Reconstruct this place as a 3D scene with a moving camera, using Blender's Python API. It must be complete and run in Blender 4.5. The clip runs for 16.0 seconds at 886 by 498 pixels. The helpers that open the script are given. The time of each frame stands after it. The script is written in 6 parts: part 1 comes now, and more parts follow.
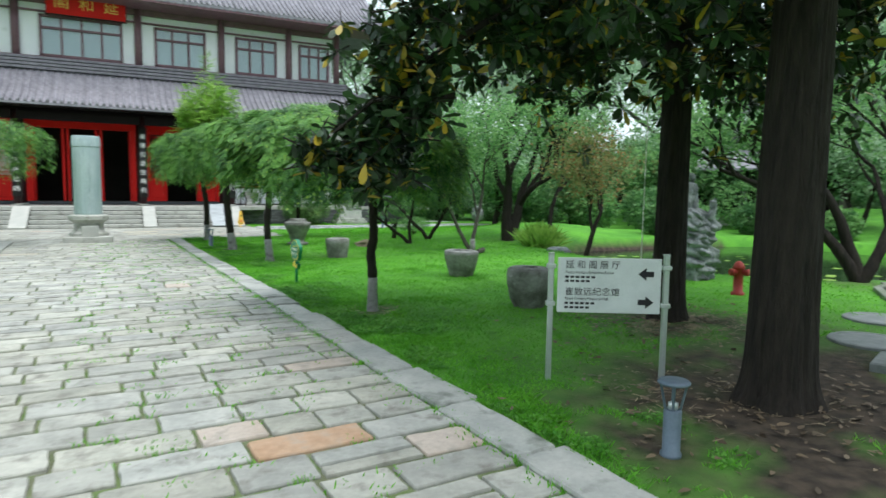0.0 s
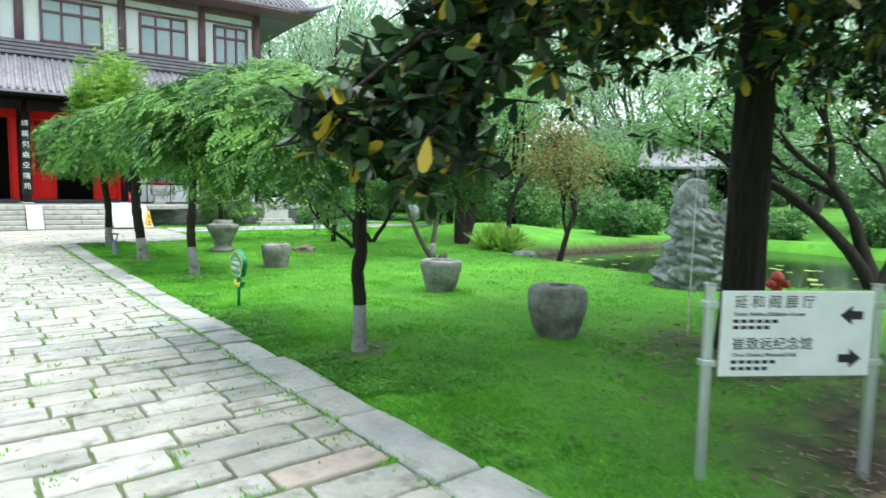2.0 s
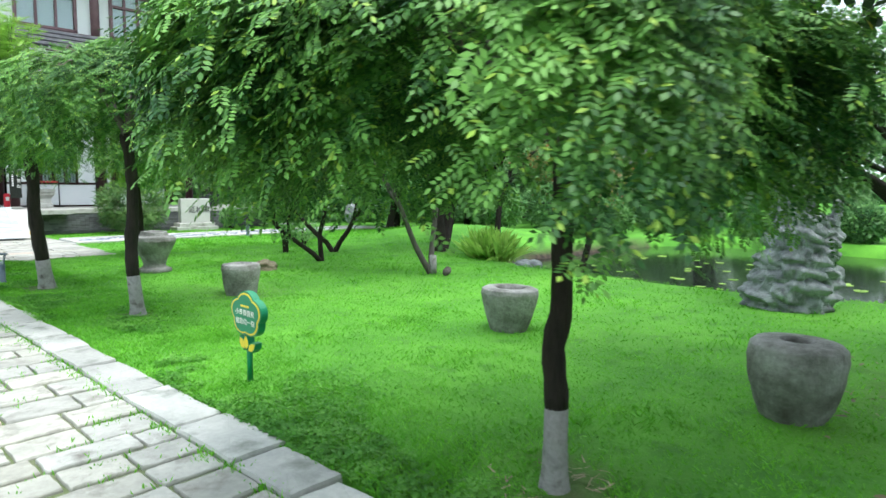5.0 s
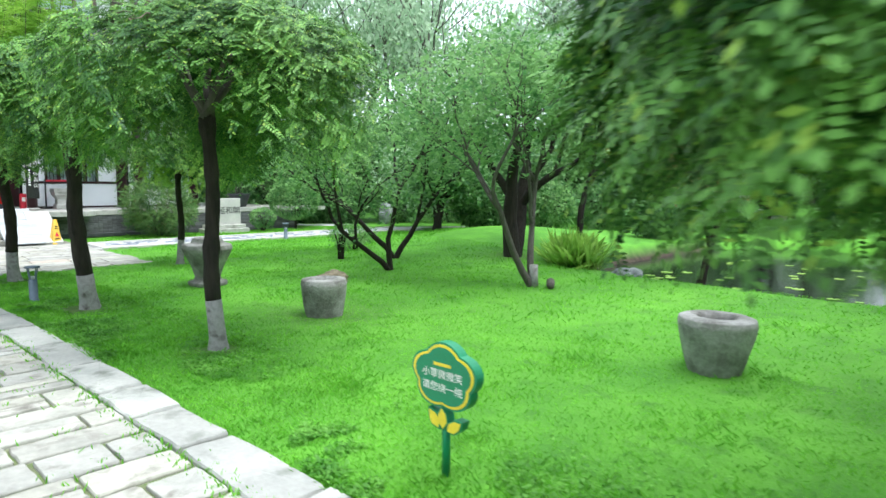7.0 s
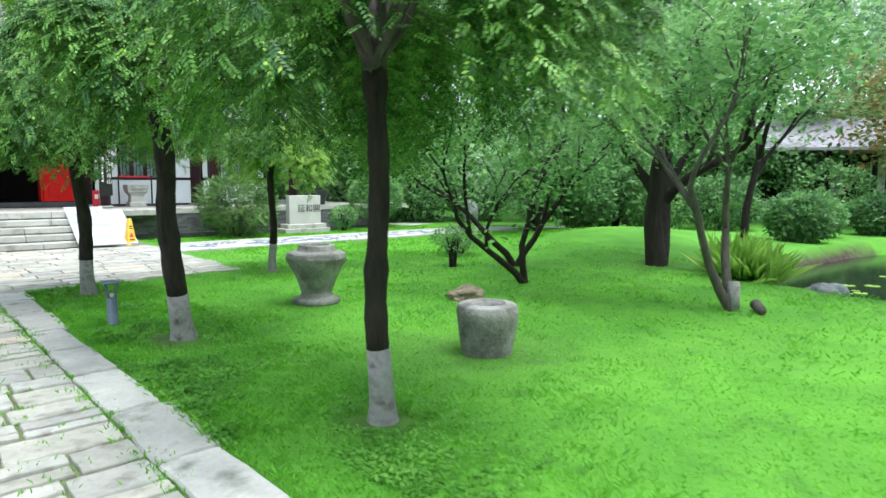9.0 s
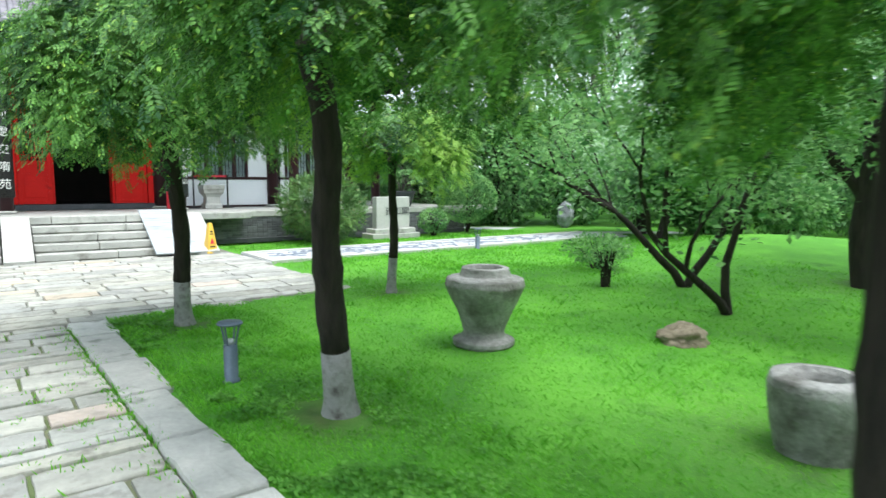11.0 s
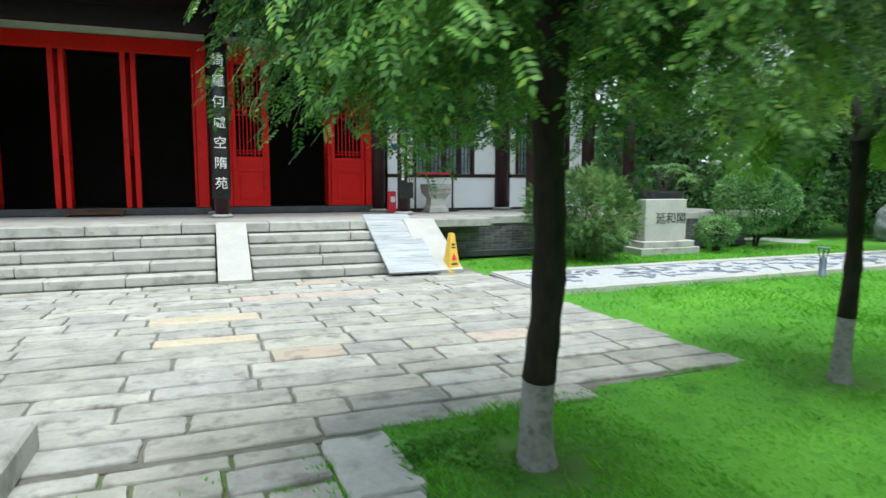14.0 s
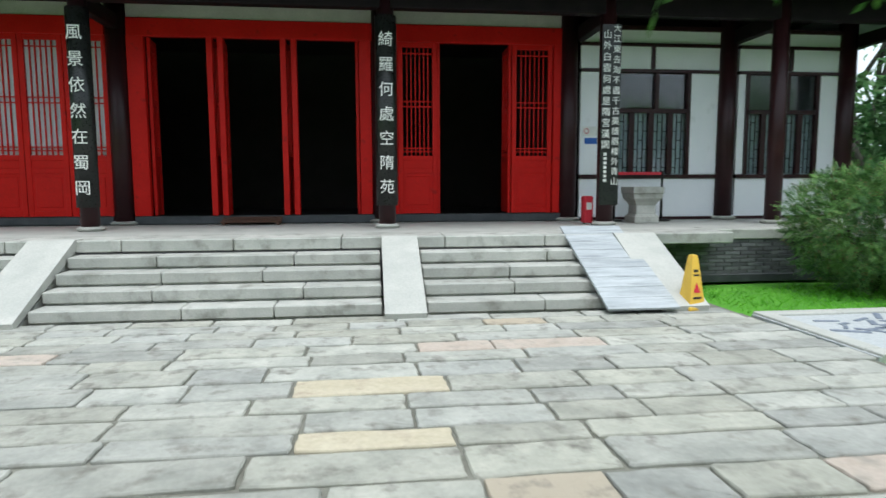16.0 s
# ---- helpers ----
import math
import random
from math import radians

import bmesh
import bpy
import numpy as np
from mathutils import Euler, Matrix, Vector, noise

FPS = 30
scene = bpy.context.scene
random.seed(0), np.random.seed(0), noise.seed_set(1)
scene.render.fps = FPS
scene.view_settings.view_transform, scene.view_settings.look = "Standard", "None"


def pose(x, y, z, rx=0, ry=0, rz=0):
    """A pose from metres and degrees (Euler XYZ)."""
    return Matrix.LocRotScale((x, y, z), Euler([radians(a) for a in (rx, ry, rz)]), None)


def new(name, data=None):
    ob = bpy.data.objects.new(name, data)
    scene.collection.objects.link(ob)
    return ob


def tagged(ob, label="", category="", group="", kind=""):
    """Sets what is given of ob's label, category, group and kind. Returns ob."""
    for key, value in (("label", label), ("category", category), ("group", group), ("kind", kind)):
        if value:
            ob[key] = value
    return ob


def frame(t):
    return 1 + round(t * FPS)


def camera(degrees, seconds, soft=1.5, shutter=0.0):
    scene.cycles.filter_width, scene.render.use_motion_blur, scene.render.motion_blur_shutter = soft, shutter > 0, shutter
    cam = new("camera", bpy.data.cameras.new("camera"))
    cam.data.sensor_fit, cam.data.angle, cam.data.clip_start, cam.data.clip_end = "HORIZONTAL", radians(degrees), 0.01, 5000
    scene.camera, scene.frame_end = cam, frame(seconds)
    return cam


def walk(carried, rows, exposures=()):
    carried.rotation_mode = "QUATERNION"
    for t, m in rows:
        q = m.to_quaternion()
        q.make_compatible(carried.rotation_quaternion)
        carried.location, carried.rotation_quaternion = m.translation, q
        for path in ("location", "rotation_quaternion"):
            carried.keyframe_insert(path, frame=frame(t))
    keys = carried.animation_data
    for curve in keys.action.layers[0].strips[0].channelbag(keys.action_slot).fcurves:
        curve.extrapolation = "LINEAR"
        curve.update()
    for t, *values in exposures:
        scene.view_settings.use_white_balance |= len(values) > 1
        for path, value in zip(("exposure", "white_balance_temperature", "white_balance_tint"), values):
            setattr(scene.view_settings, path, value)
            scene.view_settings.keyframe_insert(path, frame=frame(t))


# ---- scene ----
cam = camera(70.8, 16.0, 1.5, 0.4)
ROWS = [
    (0.0, 0.169, 0.169, 1.547, 84.69, -0.79, -27.26),
    (0.5, 0.228, 0.671, 1.554, 84.81, -0.72, -33.07),
    (1.0, 0.295, 1.201, 1.545, 84.84, -0.74, -35.67),
    (1.5, 0.304, 1.802, 1.52, 84.78, -0.93, -37.42),
    (2.0, 0.308, 2.456, 1.512, 84.65, -1.01, -35.13),
    (2.5, 0.304, 3.08, 1.517, 84.53, -1.04, -34.15),
    (3.0, 0.359, 3.695, 1.51, 84.44, -0.88, -33.01),
    (3.2, 0.382, 3.94, 1.507, 84.44, -0.88, -32.71),
    (5.3, 0.4, 6.131, 1.558, 84.38, -0.52, -45.14),
    (5.5, 0.397, 6.355, 1.557, 84.38, -0.52, -45.04),
    (6.0, 0.389, 6.915, 1.557, 84.38, -0.59, -44.85),
    (6.5, 0.407, 7.494, 1.55, 84.32, -0.43, -43.98),
    (7.0, 0.464, 8.077, 1.54, 84.23, -0.36, -44.26),
    (7.5, 0.546, 8.696, 1.533, 84.11, -0.3, -42.87),
    (8.0, 0.664, 9.307, 1.508, 83.96, -0.24, -42.13),
    (8.2, 0.711, 9.552, 1.498, 83.95, -0.23, -41.13),
    (10.3, 0.915, 12.104, 1.491, 83.89, -0.23, -38.01),
    (10.5, 0.917, 12.364, 1.494, 83.88, -0.22, -36.81),
    (11.0, 0.921, 13.013, 1.502, 83.85, -0.26, -35.38),
    (11.5, 0.944, 13.675, 1.496, 83.84, -0.26, -32.64),
    (12.0, 0.928, 14.346, 1.49, 83.77, -0.29, -30.23),
    (12.5, 0.935, 15.058, 1.478, 83.72, -0.19, -26.0),
    (13.0, 0.939, 15.716, 1.468, 83.7, -0.14, -23.54),
    (13.5, 0.94, 16.41, 1.465, 83.7, -0.04, -21.38),
    (14.0, 0.904, 17.065, 1.471, 83.72, -0.09, -20.13),
    (14.5, 0.873, 17.736, 1.471, 83.81, -0.05, -17.04),
    (15.0, 0.828, 18.377, 1.45, 83.89, -0.02, -14.54),
    (15.5, 0.805, 19.03, 1.44, 83.95, 0.1, -10.04),
    (16.0, 0.786, 19.638, 1.449, 84.06, 0.2, -6.62),
]
walk(cam, [(t, pose(*row)) for t, *row in ROWS], [(0.0, 1.02, 6150, 10), (1.0, 1.45, 6150, 10), (2.0, 1.64, 6150, 10), (3.0, 1.6, 6150, 10), (7.0, 1.64, 6150, 13), (11.5, 1.62, 6150, 11), (14.5, 1.1, 6120, 10), (16.0, 0.95, 6050, 10)])

# ---------- light ----------
world = bpy.data.worlds.new("overcast")
scene.world = world
world.use_nodes = True
wn, wl = world.node_tree.nodes, world.node_tree.links
sky = wn.new("ShaderNodeTexSky")
sky.sky_type = "NISHITA"
sky.sun_disc = False
sky.sun_elevation, sky.sun_rotation = radians(72), radians(200)
sky.dust_density = 4.0
cloud_mix = wn.new("ShaderNodeMix")
cloud_mix.data_type = "RGBA"
cloud_mix.inputs["Factor"].default_value = 0.75
cloud_mix.inputs["B"].default_value = (11.0, 12.2, 12.6, 1)
wl.new(sky.outputs["Color"], cloud_mix.inputs["A"])
wl.new(cloud_mix.outputs["Result"], wn["Background"].inputs["Color"])
wn["Background"].inputs["Strength"].default_value = 0.062
sun_data = bpy.data.lights.new("sun", "SUN")
sun_data.energy, sun_data.angle, sun_data.color = 1.5, radians(44), (1.0, 0.97, 0.92)
sun = new("sun", sun_data)
sun.matrix_world = pose(0, 0, 40, 18, 0, 20)


# ---------- geometry helpers ----------
class Geo:
    """Vertices and faces of one mesh, gathered piece by piece."""

    def __init__(self):
        self.v, self.f = [], []

    def add(self, verts, faces, m=None):
        n = len(self.v)
        self.v += [tuple(m @ Vector(p)) if m else tuple(p) for p in verts]
        self.f += [tuple(n + i for i in f) for f in faces]
        return self

    def box(self, c, s, b=0.0, m=None):
        """A box at centre c of size s with chamfered edges."""
        hx, hy, hz = (k / 2 for k in s)
        b = min(b, hx * 0.9, hy * 0.9, hz * 0.9)
        mm = Matrix.Translation(c)
        mm = m @ mm if m else mm
        if b <= 0:
            v = [(x, y, z) for x in (-hx, hx) for y in (-hy, hy) for z in (-hz, hz)]
            return self.add(v, [(0, 1, 3, 2), (4, 6, 7, 5), (0, 4, 5, 1), (2, 3, 7, 6), (0, 2, 6, 4), (1, 5, 7, 3)], mm)
        v, idx = [], {}
        for x in (-1, 1):
            for y in (-1, 1):
                for z in (-1, 1):
                    for a in range(3):
                        d = [hx, hy, hz]
                        e = [d[i] - (0 if i == a else b) for i in range(3)]
                        idx[x, y, z, a] = len(v)
                        v.append((x * e[0], y * e[1], z * e[2]))
        f = []
        for a in range(3):
            o = [i for i in range(3) if i != a]
            for s1 in (-1, 1):
                loop = []
                for p, q in ((-1, -1), (1, -1), (1, 1), (-1, 1)):
                    k = [0, 0, 0]
                    k[a], k[o[0]], k[o[1]] = s1, p, q
                    loop.append(idx[(*k, a)])
                flip = (s1 > 0) == (a == 1)
                f.append(tuple(reversed(loop)) if flip else tuple(loop))
        for a in range(3):
            o = [i for i in range(3) if i != a]
            for p in (-1, 1):
                for q in (-1, 1):
                    k0, k1 = [0, 0, 0], [0, 0, 0]
                    k0[a], k1[a] = -1, 1
                    for k in (k0, k1):
                        k[o[0]], k[o[1]] = p, q
                    f.append((idx[(*k0, o[0])], idx[(*k1, o[0])], idx[(*k1, o[1])], idx[(*k0, o[1])]))
        for x in (-1, 1):
            for y in (-1, 1):
                for z in (-1, 1):
                    f.append(tuple(idx[x, y, z, a] for a in range(3)))
        return self.add(v, f, mm)

    def lathe(self, profile, n=24, m=None, wob=0.0, cap=True):
        """Turns (radius, height) pairs round z."""
        v, f = [], []
        for r, z in profile:
            for i in range(n):
                a = 2 * math.pi * i / n
                k = r * (1 + wob * noise.noise((math.cos(a) * 2, math.sin(a) * 2, z * 4)))
                v.append((k * math.cos(a), k * math.sin(a), z))
        for j in range(len(profile) - 1):
            for i in range(n):
                f.append((j * n + i, j * n + (i + 1) % n, (j + 1) * n + (i + 1) % n, (j + 1) * n + i))
        if cap:
            f.append(tuple(reversed(range(n))))
            f.append(tuple((len(profile) - 1) * n + i for i in range(n)))
        return self.add(v, f, m)

    def tube(self, pts, radii, n=8, cap=True):
        """A tapered tube along points."""
        v, f = [], []
        pts = [Vector(p) for p in pts]
        up = Vector((0.31, 0.17, 0.93))
        for j, p in enumerate(pts):
            d = (pts[min(j + 1, len(pts) - 1)] - pts[max(j - 1, 0)])
            d = d.normalized() if d.length > 1e-6 else Vector((0, 0, 1))
            s = d.cross(up if abs(d.dot(up)) < 0.95 else Vector((1, 0, 0))).normalized()
            u = s.cross(d)
            for i in range(n):
                a = 2 * math.pi * i / n
                v.append(p + (s * math.cos(a) + u * math.sin(a)) * radii[j])
        for j in range(len(pts) - 1):
            for i in range(n):
                f.append((j * n + i, j * n + (i + 1) % n, (j + 1) * n + (i + 1) % n, (j + 1) * n + i))
        if cap:
            f.append(tuple(reversed(range(n))))
            f.append(tuple((len(pts) - 1) * n + i for i in range(n)))
        return self.add(v, f)

    def prism(self, poly, z0, z1, m=None):
        n = len(poly)
        v = [(x, y, z0) for x, y in poly] + [(x, y, z1) for x, y in poly]
        f = [tuple(reversed(range(n))), tuple(range(n, 2 * n))] + [(i, (i + 1) % n, n + (i + 1) % n, n + i) for i in range(n)]
        return self.add(v, f, m)

    def mesh(self, name, material=None, smooth=False):
        me = bpy.data.meshes.new(name)
        me.from_pydata(self.v, [], self.f)
        if smooth:
            me.polygons.foreach_set("use_smooth", [True] * len(me.polygons))
        if material:
            me.materials.append(material)
        me.update()
        return me


def fast_mesh(name, verts, polys, material):
    """A mesh from an (n, 3) array and an (m, k) array of faces."""
    me = bpy.data.meshes.new(name)
    k = polys.shape[1]
    me.vertices.add(len(verts))
    me.vertices.foreach_set("co", np.ascontiguousarray(verts, dtype=np.float32).ravel())
    me.loops.add(polys.size)
    me.loops.foreach_set("vertex_index", np.ascontiguousarray(polys, dtype=np.int32).ravel())
    me.polygons.add(len(polys))
    me.polygons.foreach_set("loop_start", np.arange(0, polys.size, k, dtype=np.int32))
    me.materials.append(material)
    me.update(calc_edges=True)
    return me


def part(name, geo, material, parent, label="", smooth=False):
    """One mesh object under a thing or under a part."""
    me = geo if isinstance(geo, bpy.types.Mesh) else geo.mesh(name, material, smooth)
    ob = new(name, me)
    ob.parent = parent
    return tagged(ob, label)


def thing(name, label, category, at=None, group="", kind=""):
    """The Empty at the base of a thing."""
    ob = new(name)
    ob.empty_display_size = 0.1
    if at is not None:
        ob.matrix_world = at
    return tagged(ob, label, category, group, kind)


def solid(name, geo, material, label, category, group="", kind="", smooth=False, at=None):
    """A thing that is one mesh."""
    ob = new(name, geo if isinstance(geo, bpy.types.Mesh) else geo.mesh(name, material, smooth))
    if at is not None:
        ob.matrix_world = at
    return tagged(ob, label, category, group, kind)


def lettering(text, size, material, spacing=1.0, depth=0.004, align="CENTER"):
    """A mesh of characters in the built-in font, lying in the xy plane."""
    cu = bpy.data.curves.new("lettering", "FONT")
    cu.body, cu.size, cu.extrude, cu.space_line = text, size, depth, spacing
    cu.align_x, cu.align_y = align, "CENTER"
    cu.resolution_u = 2
    ob = bpy.data.objects.new("lettering", cu)
    scene.collection.objects.link(ob)
    dg = bpy.context.evaluated_depsgraph_get()
    me = bpy.data.meshes.new_from_object(ob.evaluated_get(dg))
    bpy.data.objects.remove(ob)
    me.materials.clear()
    me.materials.append(material)
    return me


def wall_face(x, y, z):
    """A pose whose xy plane stands upright and faces -y."""
    return pose(x, y, z, 90, 0, 0)


# ---------- materials ----------
def surf(name, c1, c2, scale=3.0, rough=0.7, bump=0.15, fine=45.0, metal=0.0, rand=None, spread=0.0, rare=None, stain=None, grain=(1, 1, 1), spec=0.4, distance=0.01, tint=None):
    """A surface with coarse and fine variation at real size. rand: 'object' or 'island' varies pieces; rare: a colour that few pieces take;
    stain: colour, amount and scale of blotches."""
    m = bpy.data.materials.new(name)
    m.use_nodes = True
    n, l = m.node_tree.nodes, m.node_tree.links
    bsdf = n["Principled BSDF"]
    geo = n.new("ShaderNodeNewGeometry")
    mp = n.new("ShaderNodeMapping")
    mp.inputs["Scale"].default_value = grain
    l.new(geo.outputs["Position"], mp.inputs["Vector"])

    def tex(s, detail=5.0, r=0.6):
        t = n.new("ShaderNodeTexNoise")
        t.inputs["Scale"].default_value, t.inputs["Detail"].default_value, t.inputs["Roughness"].default_value = s, detail, r
        l.new(mp.outputs["Vector"], t.inputs["Vector"])
        return t.outputs["Fac"]

    def blend(fac, a, b, mode="MIX"):
        x = n.new("ShaderNodeMix")
        x.data_type, x.blend_type = "RGBA", mode
        for key, val in (("Factor", fac), ("A", a), ("B", b)):
            if isinstance(val, (int, float)):
                x.inputs[key].default_value = val
            elif isinstance(val, tuple):
                x.inputs[key].default_value = (*val, 1)
            else:
                l.new(val, x.inputs[key])
        return x.outputs["Result"]

    def ramp(fac, lo, hi):
        x = n.new("ShaderNodeMapRange")
        x.inputs["From Min"].default_value, x.inputs["From Max"].default_value = lo, hi
        l.new(fac, x.inputs["Value"])
        return x.outputs["Result"]

    col = blend(ramp(tex(scale), 0.3, 0.7), c1, c2)
    f = tex(fine, 3.0)
    col = blend(0.35, col, blend(ramp(f, 0.25, 0.75), (0.35, 0.35, 0.35), (0.68, 0.68, 0.68)), "OVERLAY")
    if rand:
        if rand == "object":
            r = n.new("ShaderNodeObjectInfo").outputs["Random"]
        else:
            r = geo.outputs["Random Per Island"]
        g = n.new("ShaderNodeMapRange")
        l.new(r, g.inputs["Value"])
        g.inputs["To Min"].default_value, g.inputs["To Max"].default_value = 1 - spread, 1 + spread
        hsv = n.new("ShaderNodeHueSaturation")
        l.new(g.outputs["Result"], hsv.inputs["Value"])
        l.new(col, hsv.inputs["Color"])
        col = hsv.outputs["Color"]
        if tint:
            w = n.new("ShaderNodeMath")
            w.operation = "MULTIPLY"
            w.inputs[1].default_value = 3.77
            l.new(r, w.inputs[0])
            w2 = n.new("ShaderNodeMath")
            w2.operation = "FRACT"
            l.new(w.outputs[0], w2.inputs[0])
            col = blend(w2.outputs[0], col, blend(1.0, col, tint, "MULTIPLY"))
        if rare:
            w = n.new("ShaderNodeMath")
            w.operation = "MULTIPLY"
            w.inputs[1].default_value = 7.31
            l.new(r, w.inputs[0])
            w2 = n.new("ShaderNodeMath")
            w2.operation = "FRACT"
            l.new(w.outputs[0], w2.inputs[0])
            col = blend(ramp(w2.outputs[0], 1 - rare[1], 1 - rare[1] + 0.02), col, rare[0])
    if stain:
        col = blend(ramp(tex(stain[2], 6.0), 0.62 - stain[1], 0.72), col, stain[0])
    l.new(col, bsdf.inputs["Base Color"])
    bsdf.inputs["Metallic"].default_value = metal
    bsdf.inputs["Specular IOR Level"].default_value = spec
    rr = n.new("ShaderNodeMapRange")
    l.new(f, rr.inputs["Value"])
    rr.inputs["To Min"].default_value, rr.inputs["To Max"].default_value = max(0.02, rough - 0.12), min(1, rough + 0.12)
    l.new(rr.outputs["Result"], bsdf.inputs["Roughness"])
    if bump:
        bp = n.new("ShaderNodeBump")
        bp.inputs["Strength"].default_value, bp.inputs["Distance"].default_value = bump, distance
        l.new(tex(fine * 0.6, 6.0), bp.inputs["Height"])
        l.new(bp.outputs["Normal"], bsdf.inputs["Normal"])
    return m


def leaf(name, c1, c2, rare=None, rough=0.5, through_light=0.35, spec=0.3):
    """Foliage: each leaf has its own shade, and some light passes through it."""
    m = bpy.data.materials.new(name)
    m.use_nodes = True
    n, l = m.node_tree.nodes, m.node_tree.links
    bsdf, out = n["Principled BSDF"], n["Material Output"]
    geo = n.new("ShaderNodeNewGeometry")
    big = n.new("ShaderNodeTexNoise")
    big.inputs["Scale"].default_value = 2.4
    l.new(geo.outputs["Position"], big.inputs["Vector"])
    add = n.new("ShaderNodeMath")
    add.operation = "MULTIPLY_ADD"
    add.inputs[1].default_value = 0.6
    l.new(geo.outputs["Random Per Island"], add.inputs[0])
    sub = n.new("ShaderNodeMath")
    sub.operation = "MULTIPLY_ADD"
    sub.inputs[1].default_value, sub.inputs[2].default_value = 2.4, -1.0
    l.new(big.outputs["Fac"], sub.inputs[0])
    l.new(sub.outputs[0], add.inputs[2])
    cr = n.new("ShaderNodeValToRGB")
    cr.color_ramp.elements[0].color, cr.color_ramp.elements[1].color = (*c1, 1), (*c2, 1)
    cr.color_ramp.elements[0].position, cr.color_ramp.elements[1].position = 0.1, 0.9
    l.new(add.outputs[0], cr.inputs["Fac"])
    col = cr.outputs["Color"]
    if rare:
        w = n.new("ShaderNodeMath")
        w.operation = "MULTIPLY"
        w.inputs[1].default_value = 9.7
        l.new(geo.outputs["Random Per Island"], w.inputs[0])
        fr = n.new("ShaderNodeMath")
        fr.operation = "FRACT"
        l.new(w.outputs[0], fr.inputs[0])
        gt = n.new("ShaderNodeMath")
        gt.operation = "GREATER_THAN"
        gt.inputs[1].default_value = 1 - rare[1]
        l.new(fr.outputs[0], gt.inputs[0])
        x = n.new("ShaderNodeMix")
        x.data_type = "RGBA"
        l.new(gt.outputs[0], x.inputs["Factor"])
        l.new(col, x.inputs["A"])
        x.inputs["B"].default_value = (*rare[0], 1)
        col = x.outputs["Result"]
    l.new(col, bsdf.inputs["Base Color"])
    bsdf.inputs["Roughness"].default_value = rough
    bsdf.inputs["Specular IOR Level"].default_value = spec
    tr = n.new("ShaderNodeBsdfTranslucent")
    l.new(col, tr.inputs["Color"])
    ms = n.new("ShaderNodeMixShader")
    ms.inputs["Fac"].default_value = through_light
    l.new(bsdf.outputs[0], ms.inputs[1])
    l.new(tr.outputs[0], ms.inputs[2])
    l.new(ms.outputs[0], out.inputs["Surface"])
    return m


def plain(name, c, rough=0.5, metal=0.0):
    return surf(name, tuple(k * 0.92 for k in c), tuple(min(1, k * 1.06) for k in c), 6, rough, 0.04, 80, metal)


STONE = dict(c1=(0.275, 0.286, 0.264), c2=(0.435, 0.44, 0.405), scale=3.2, rough=0.8, bump=0.7, fine=22, spread=0.17, rare=((0.43, 0.37, 0.28), 0.02), stain=((0.17, 0.165, 0.14), 0.09, 5.0), tint=(1.0, 0.98, 0.90))
paving_mat = surf("paving_stone", rand="object", **STONE)
paving_far = surf("paving_stone_joined", rand="island", **STONE)
tan_mat = surf("tan_paving_stone", (0.44, 0.39, 0.28), (0.54, 0.49, 0.37), 3.5, 0.8, 0.7, 22, stain=((0.36, 0.30, 0.23), 0.07, 5))
rust_mat = surf("rusty_paving_stone", (0.40, 0.25, 0.15), (0.50, 0.36, 0.25), 4, 0.8, 0.7, 22, stain=((0.38, 0.33, 0.27), 0.10, 4))
pink_mat = surf("pinkish_paving_stone", (0.42, 0.35, 0.29), (0.50, 0.44, 0.38), 3.5, 0.8, 0.7, 22, stain=((0.30, 0.28, 0.24), 0.10, 5))
brown_rock = surf("brown_lawn_rock", (0.16, 0.13, 0.085), (0.32, 0.275, 0.20), 5, 0.9, 0.9, 20, distance=0.03)
kerb_mat = surf("kerb_stone", (0.29, 0.305, 0.285), (0.46, 0.465, 0.43), 2.0, 0.75, 0.35, 30, rand="object", spread=0.15, stain=((0.15, 0.17, 0.14), 0.07, 3))
court_joint = surf("court_joint", (0.11, 0.11, 0.09), (0.23, 0.23, 0.19), 2.5, 0.95, 0.5, 40)
joint_mat = surf("joint_soil", (0.095, 0.105, 0.06), (0.20, 0.215, 0.13), 2.5, 0.95, 0.5, 40, stain=((0.09, 0.17, 0.03), 0.22, 2.6))
step_mat = surf("cut_granite", (0.33, 0.34, 0.31), (0.46, 0.46, 0.42), 3.0, 0.75, 0.25, 60, rand="object", spread=0.10, stain=((0.20, 0.20, 0.17), 0.10, 3.5))
slab_mat = surf("pale_slab", (0.38, 0.39, 0.36), (0.49, 0.49, 0.45), 2.0, 0.75, 0.15, 50)
brick_mat = surf("grey_brick", (0.08, 0.085, 0.09), (0.14, 0.145, 0.15), 5, 0.85, 0.3, 50, rand="island", spread=0.3)
mortar_mat = surf("dark_mortar", (0.09, 0.09, 0.09), (0.14, 0.14, 0.135), 5, 0.9, 0.3, 50)
red_mat = surf("red_lacquer", (0.50, 0.006, 0.004), (0.60, 0.010, 0.006), 2.5, 0.5, 0.05, 30, stain=((0.36, 0.008, 0.006), 0.0, 5), spec=0.2)
maroon_mat = surf("maroon_paint", (0.022, 0.006, 0.008), (0.038, 0.011, 0.013), 3, 0.35, 0.08, 40, spec=0.3)
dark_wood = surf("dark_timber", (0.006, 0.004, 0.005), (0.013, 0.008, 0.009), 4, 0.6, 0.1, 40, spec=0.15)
purple_wood = surf("plum_painted_timber", (0.14, 0.075, 0.09), (0.20, 0.11, 0.125), 4, 0.5, 0.08, 40)
